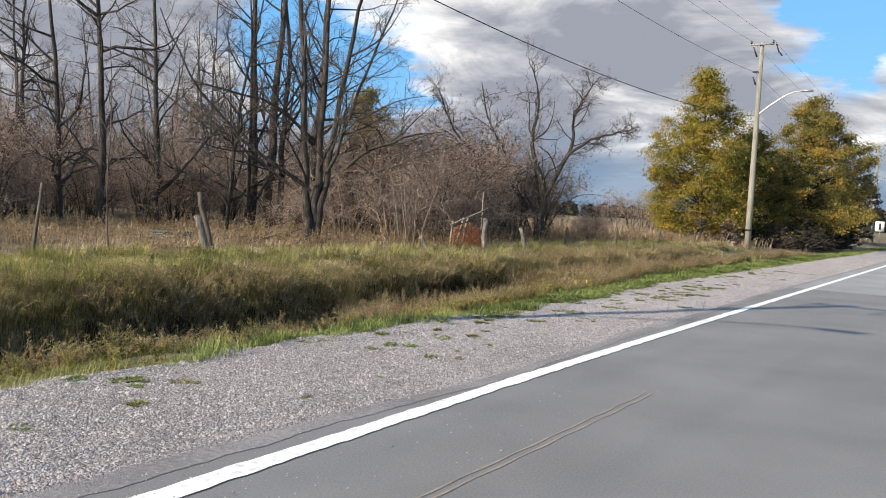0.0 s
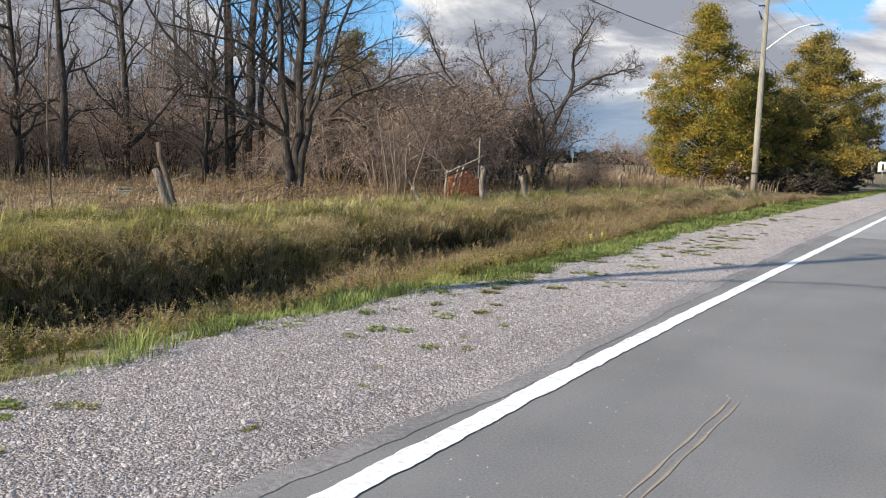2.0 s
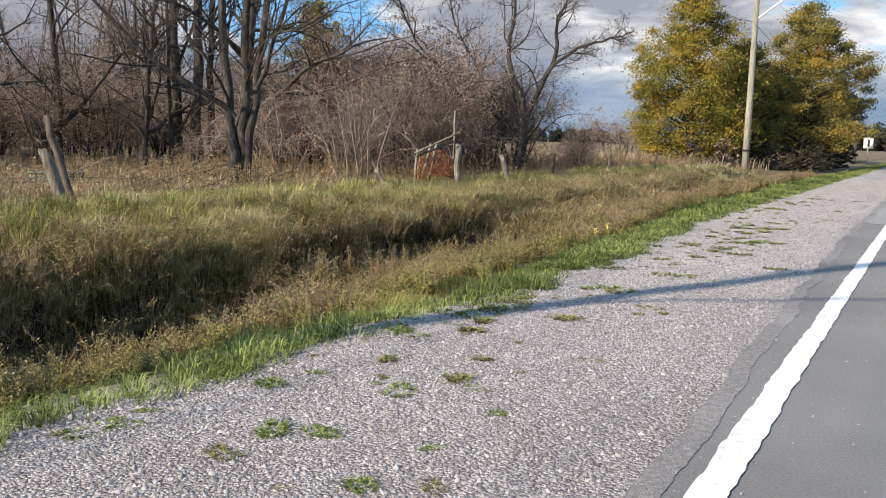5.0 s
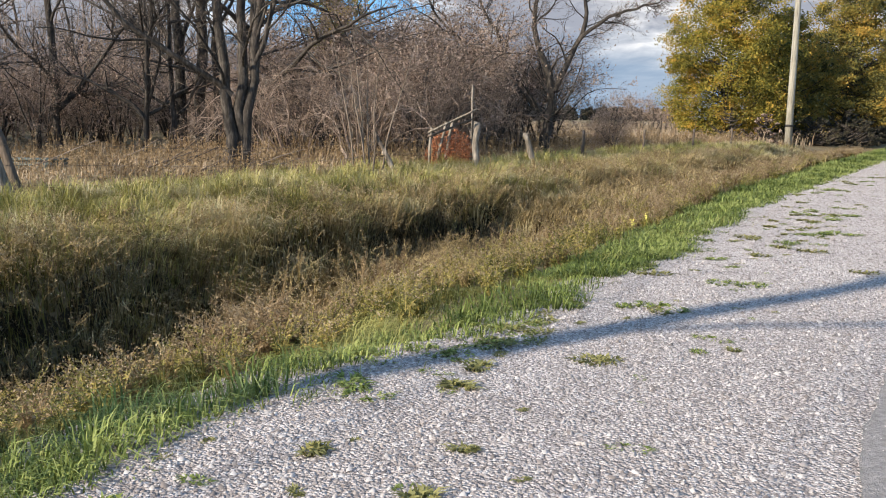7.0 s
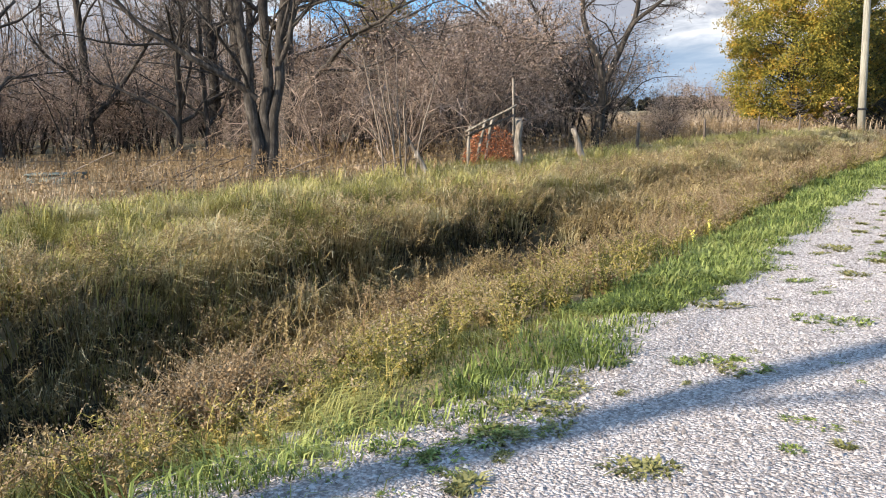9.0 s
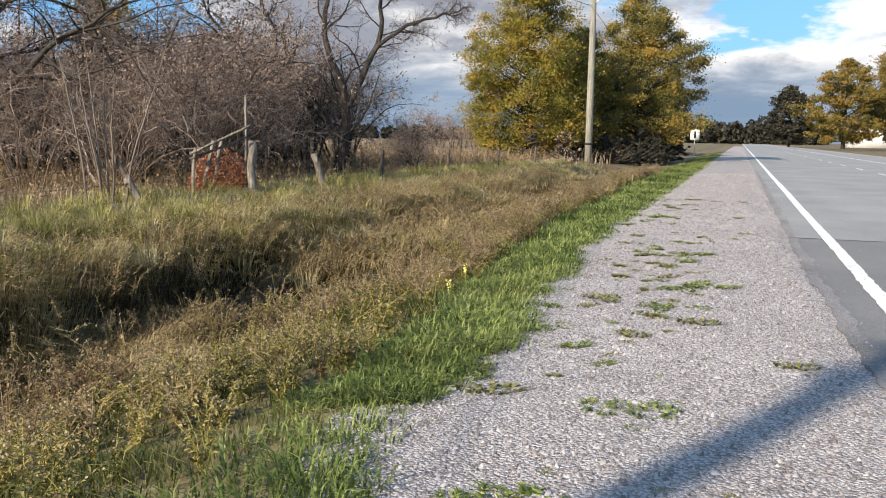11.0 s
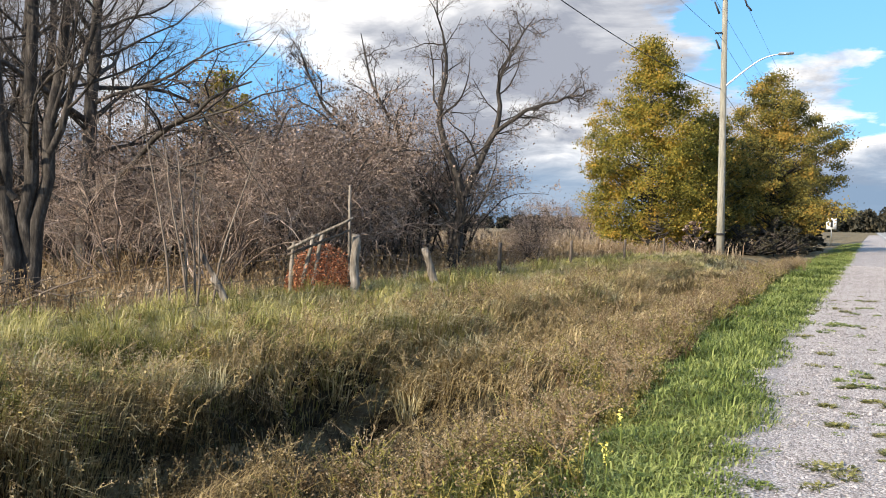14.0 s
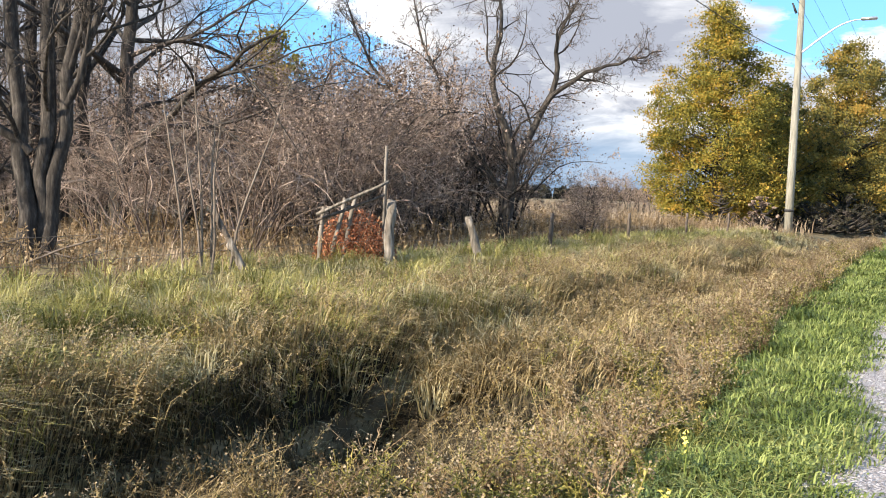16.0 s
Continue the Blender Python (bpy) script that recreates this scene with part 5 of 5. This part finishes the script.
def utility_pole(x, y, label, lit=True):
    ob = thing("utility_pole", label, "utility pole", (x, y, -0.2), 0, "utility poles")
    part("pole", capped([(0, 0, -0.3), (0, 0, 4), (0, 0, 9), (0, 0, POLE_Z + 0.2)], [0.215, 0.19, 0.16, 0.13], 14), M_POLE, ob, smooth=True)
    part("collar", capped([(0, 0, 1.35), (0, 0, 1.47)], [0.235, 0.235], 14), M_BLACK, ob, "dark band round the pole")
    part("crossarm", box((1.5, 0.09, 0.11), (0.05, -0.18, POLE_Z), (0, 0, 0), 0.01), M_POLE, ob)
    for dx in (-0.65, 0.75):
        part("insulator", capped([(dx, -0.18, POLE_Z + 0.1), (dx, -0.18, POLE_Z + 0.16), (dx, -0.18, POLE_Z + 0.22), (dx, -0.18, POLE_Z + 0.3)], [0.05, 0.08, 0.05, 0.03], 8), M_BLACK, ob)
    part("fuse_cutout", join(capped([(0.95, -0.18, POLE_Z + 0.05), (1.15, -0.2, POLE_Z - 0.55)], [0.05, 0.04], 8), capped([(1.1, -0.2, POLE_Z - 0.4), (1.35, -0.2, POLE_Z - 0.75)], [0.03, 0.05], 8)), M_BLACK, ob, "black fuse cutout")
    part("arrester", capped([(-0.5, -0.2, POLE_Z - 0.1), (-0.25, -0.2, POLE_Z - 0.75)], [0.035, 0.06], 8), M_BLACK, ob, "black surge arrester")
    part("neutral_bracket", capped([(-0.45, -0.18, POLE_Z - 1.75), (-0.1, -0.18, POLE_Z - 1.75)], [0.05, 0.05], 8), M_BLACK, ob)
    part("cable_clamp", capped([(-0.4, -0.2, POLE_Z - 2.1), (-0.2, -0.2, POLE_Z - 2.6)], [0.04, 0.06], 8), M_BLACK, ob)
    if not lit:
        return ob
    lamp = part("lamp_arm", line([(0.12, 0, 9.2), (0.8, 0, 9.75), (1.7, 0, 10.4), (2.3, 0, 10.62), (2.8, 0, 10.66)], [0.05, 0.045, 0.04, 0.035, 0.03], 8, 18), M_GALV, ob, "bare metal lamp arm", smooth=True)
    part("lamp_head", box((0.75, 0.26, 0.13), (3.05, 0, 10.6), (0, 0, 0), 0.04), M_GALV, lamp, "slim grey street light head")
    return ob


utility_pole(-9.53, 63.02, "grey-green wooden utility pole carrying a street light")
utility_pole(-9.5, 0.1, "grey-green wooden utility pole beside the ditch")
utility_pole(-9.5, 140.0, "distant grey-green wooden utility pole", False)


def wire(name, a, b, sag, r, label):
    a, b = np.array(a, dtype=float), np.array(b, dtype=float)
    s = np.linspace(0, 1, 40)[:, None]
    p = a + (b - a) * s - np.array([0, 0, 1.0]) * sag * 4 * s * (1 - s)
    solo(name, line(p, r, 4), M_BLACK, label, "cable", group="overhead wires")


for y0, y1 in ((-64, 0.1), (0.1, 63.02), (63.02, 140), (140, 215)):
    for dx, dz, sag, r in ((-0.65, 0.1, 0.9, 0.009), (0.75, 0.1, 0.9, 0.009), (-0.35, -1.95, 1.1, 0.012), (-0.15, -4.85, 1.55, 0.017)):
        wire("overhead_wire", (-9.5 + dx, y0, POLE_Z + dz), (-9.5 + dx, y1, POLE_Z + dz), sag, r, "black overhead wire sagging between utility poles")

sign = thing("road_sign", "white square road sign on a steel post", "road sign", (-6.1, 112.6, -0.2))
part("post", box((0.08, 0.05, 2.9), (0, 0, 0), (0, 0, 0), 0.005), M_GALV, sign)
part("panel", box((0.95, 0.03, 1.15), (0, -0.05, 1.75), (0, 0, 0), 0.008), M_SIGN, sign)
part("marking", box((0.22, 0.012, 0.75), (0.02, -0.075, 1.95), (0, 0, 0)), M_BLACK, sign, "black bar on the sign")


# ---- the fence line ----
def fence_post(x, y, h, r, lean, rz, label, wood=None, flat=False):
    ob = thing("fence_post", label, "fence post", (x, y, float(ground_z(x, y)) - 0.15), rz, "fence posts")
    w = wood or M_WOOD_OLD
    g = box((r * 2, r * (0.5 if flat else 1.7), h + 0.15), (0, 0, 0), (0, lean, 0), min(0.012, r * 0.2), 0.85, min(0.03, r * 0.3), int(x * 7 + y))
    # a split, weathered top and hollows along the sides
    v = np.array(g[0])
    high = np.clip((v[:, 2] - 0.72 * v[:, 2].max()) / (0.28 * v[:, 2].max()), 0, 1)
    v[:, 2] += high * r * 0.9 * np.sin(v[:, 0] * 55 + x * 9) * np.cos(v[:, 1] * 47 + y * 5)
    v[:, 0] += r * 0.16 * np.sin(v[:, 2] * 9 + x * 13)
    v[:, 1] += r * 0.16 * np.sin(v[:, 2] * 7 + y * 11)
    part("post", (v, g[1]), w, ob)
    return ob


fence_post(-11.6, 16.87, 1.08, 0.09, -19, 45, "thick weathered pale fence post leaning over")
fence_post(-11.72, 17.1, 1.62, 0.07, -15, 45, "slim dark plank leaning against a fence post", M_WOOD_DARK, True)
fence_post(-12.0, 12.45, 1.6, 0.035, 6, 45, "thin dark fence stake", M_WOOD_DARK)
fence_post(-10.55, 31.65, 0.9, 0.085, -17, 33, "short weathered pale fence post leaning over")
fence_post(-10.85, 28.7, 1.22, 0.088, 2, 33, "thick weathered grey fence post with split top")
fence_post(-11.0, 28.8, 2.1, 0.03, 0, 33, "tall thin grey stake beside a fence post")
fence_post(-11.0, 25.68, 0.75, 0.06, -28, 33, "pale plank leaning steeply in the grass", None, True)
fence_post(-11.02, 25.72, 1.2, 0.04, -28, 33, "dark plank leaning behind a pale one", M_WOOD_DARK, True)
for x, y, h, lean in ((-11.82, 28.05, 1.1, 4), (-11.7, 28.15, 1.25, 12), (-11.52, 28.26, 1.25, 10)):
    fence_post(x, y, h, 0.04, lean, 25, "thin grey slat standing in a broken fence", None, True)
for x, y in ((-11.2, 36.5), (-11.0, 42.0), (-10.8, 48.0), (-10.6, 54.0)):
    fence_post(x, y, 1.0, 0.05, 2, 10, "thin dark fence post in the tall weeds", M_WOOD_DARK)

for zz in (0.35, 0.65, 0.95):
    pts = [(-12.0, 12.45, zz), (-11.75, 16.9, zz + 0.05), (-11.4, 21.0, zz - 0.15), (-11.2, 25.6, zz - 0.05), (-10.95, 28.7, zz), (-10.75, 31.6, zz - 0.1), (-11.2, 36.5, zz), (-11.0, 42.0, zz), (-10.8, 48.0, zz), (-10.6, 54.0, zz)]
    solo("fence_wire", line(pts, 0.0035, 4, 60), M_WOOD_DARK, "slack rusty fence wire strung between old posts", "wire", group="fence wires")

rail = thing("fallen_rail", "two grey wooden rails fallen across a broken fence", "fence rail", (-11.15, 28.2, 0.05))
part("rail", box((0.06, 0.045, 1.3), (-0.55, -0.36, 1.0), (0, 64, 33), 0.008, 0.8, 0.02, 4), M_WOOD_OLD, rail)
part("rail", box((0.05, 0.045, 1.2), (-0.6, -0.28, 0.9), (0, 68, 33), 0.008, 0.8, 0.02, 9), M_WOOD_DARK, rail)


def orange_shrub():
    rng = np.random.default_rng(131)
    n = 6500
    a, r = rng.uniform(0, 6.28, n), np.sqrt(rng.uniform(0, 1, n))
    c = np.stack([0.72 * r * np.cos(a), 0.45 * r * np.sin(a), 0.15 + 1.0 * rng.uniform(0, 1, n) * np.sqrt(1.05 - r ** 2)], 1)
    ob = thing("orange_shrub", "low shrub with orange-red autumn leaves", "shrub", (-11.45, 28.6, 0.0), 33)
    tagged(part("foliage", leaves(rng, c, 0.036), M_ORANGE, ob), kind="stuff")
    tips = c[:150]
    s0 = np.zeros_like(tips)
    part("stem_cluster", tubes(np.stack([s0, tips * 0.5, tips], 1), np.full((150, 3), 0.004), 3), M_BRUSH, ob)


orange_shrub()


def sapling_clump(at, n, h, seed, label, material, spread=0.14):
    rng = np.random.default_rng(seed)
    for i in range(n):
        b = rng.normal(size=2) * (0.16 if n > 1 else 0.1)
        t = b * 3.2 + rng.normal(size=2) * spread
        hh = h * rng.uniform(0.7, 1.1)
        d = (t - b) * (1 if n > 1 else 0.4)
        k = rng.normal(size=2) * 0.05
        bare_tree("sapling", label, (at[0] + b[0], at[1] + b[1], at[2]), [[(0, 0, -0.1, 0.022), (d[0] * 0.2 + k[0], d[1] * 0.2 + k[1], hh * 0.3, 0.018), (d[0] * 0.5 - k[1], d[1] * 0.5 + k[0], hh * 0.6, 0.013), (d[0], d[1], hh, 0.004)]], [(7, 0.17, 5, 45, 0.05, 0.12, 0.25), (4, 0.45, 4, 45, 0.0, 0.2, 0.2), (3, 0.5, 2, 40, 0, 0.2, 0.2)], seed * 10 + i, material, 0, material, group="saplings at the fence", sides=6)


sapling_clump((-11.7, 25.4, 0.0), 6, 3.2, 141, "pale thin bare sapling at the old fence", M_PALE_TWIG, 0.3)
sapling_clump((-12.5, 14.9, 0.0), 1, 5.6, 142, "single thin dark bare sapling", M_TWIG, 0.1)

trough = thing("metal_box", "low green-grey metal box lying in dry grass", "box", (-19.7, 22.7, float(ground_z(-19.7, 22.7)) - 0.02), 34)
part("body", box((1.25, 0.5, 0.30), (0, 0, 0), (0, 0, 0), 0.03), M_BOX, trough)
part("lid", box((1.32, 0.56, 0.05), (0, 0, 0.304), (0, 0, 0), 0.015), M_BOX, trough)

for x, y, z in ((-3.97, 21.4, 0.0), (-3.75, 20.2, -0.05)):
    fl = thing("yellow_flower", "pale yellow flower spike in the verge grass", "flower", (x, y, float(ground_z(x, y))), 0, "verge flowers")
    rng_f = np.random.default_rng(int(-x * 100))
    part("stalk", line([(0, 0, 0), (0.01, 0, 0.15), (0.02, 0, 0.3)], [0.006, 0.005, 0.004], 5), M_GRASS_G, fl)
    cc = np.stack([rng_f.normal(size=26) * 0.014, rng_f.normal(size=26) * 0.014, rng_f.uniform(0.2, 0.34, 26)], 1)
    part("petals", leaves(rng_f, cc, 0.022), M_YELLOW, fl)

# the white house across the road
house = thing("house", "white sided farmhouse with a dark roof among trees", "house", (36.0, 300.0, 0.2))
part("wall", box((16, 9, 5.6), (0, 0, 0), (0, 0, 0), 0.05), M_SIDING, house)
bm = bmesh.new()
pv = [bm.verts.new(p) for p in ((-8.4, -4.9, 5.6), (8.4, -4.9, 5.6), (8.4, 4.9, 5.6), (-8.4, 4.9, 5.6), (-8.4, 0, 9.2), (8.4, 0, 9.2))]
for f in ((0, 1, 5, 4), (2, 3, 4, 5), (0, 4, 3), (1, 2, 5), (3, 2, 1, 0)):
    bm.faces.new([pv[i] for i in f])
part("roof", from_bm(bm), M_ROOF, house)
for wx in (-5.5, -2, 2, 5.5):
    win = part("window", box((1.5, 0.12, 1.5), (wx, -4.55, 2.0), (0, 0, 0), 0.03), M_SIDING, house)
    part("pane", box((1.2, 0.06, 1.2), (wx, -4.63, 2.15), (0, 0, 0)), M_GLASS, win)
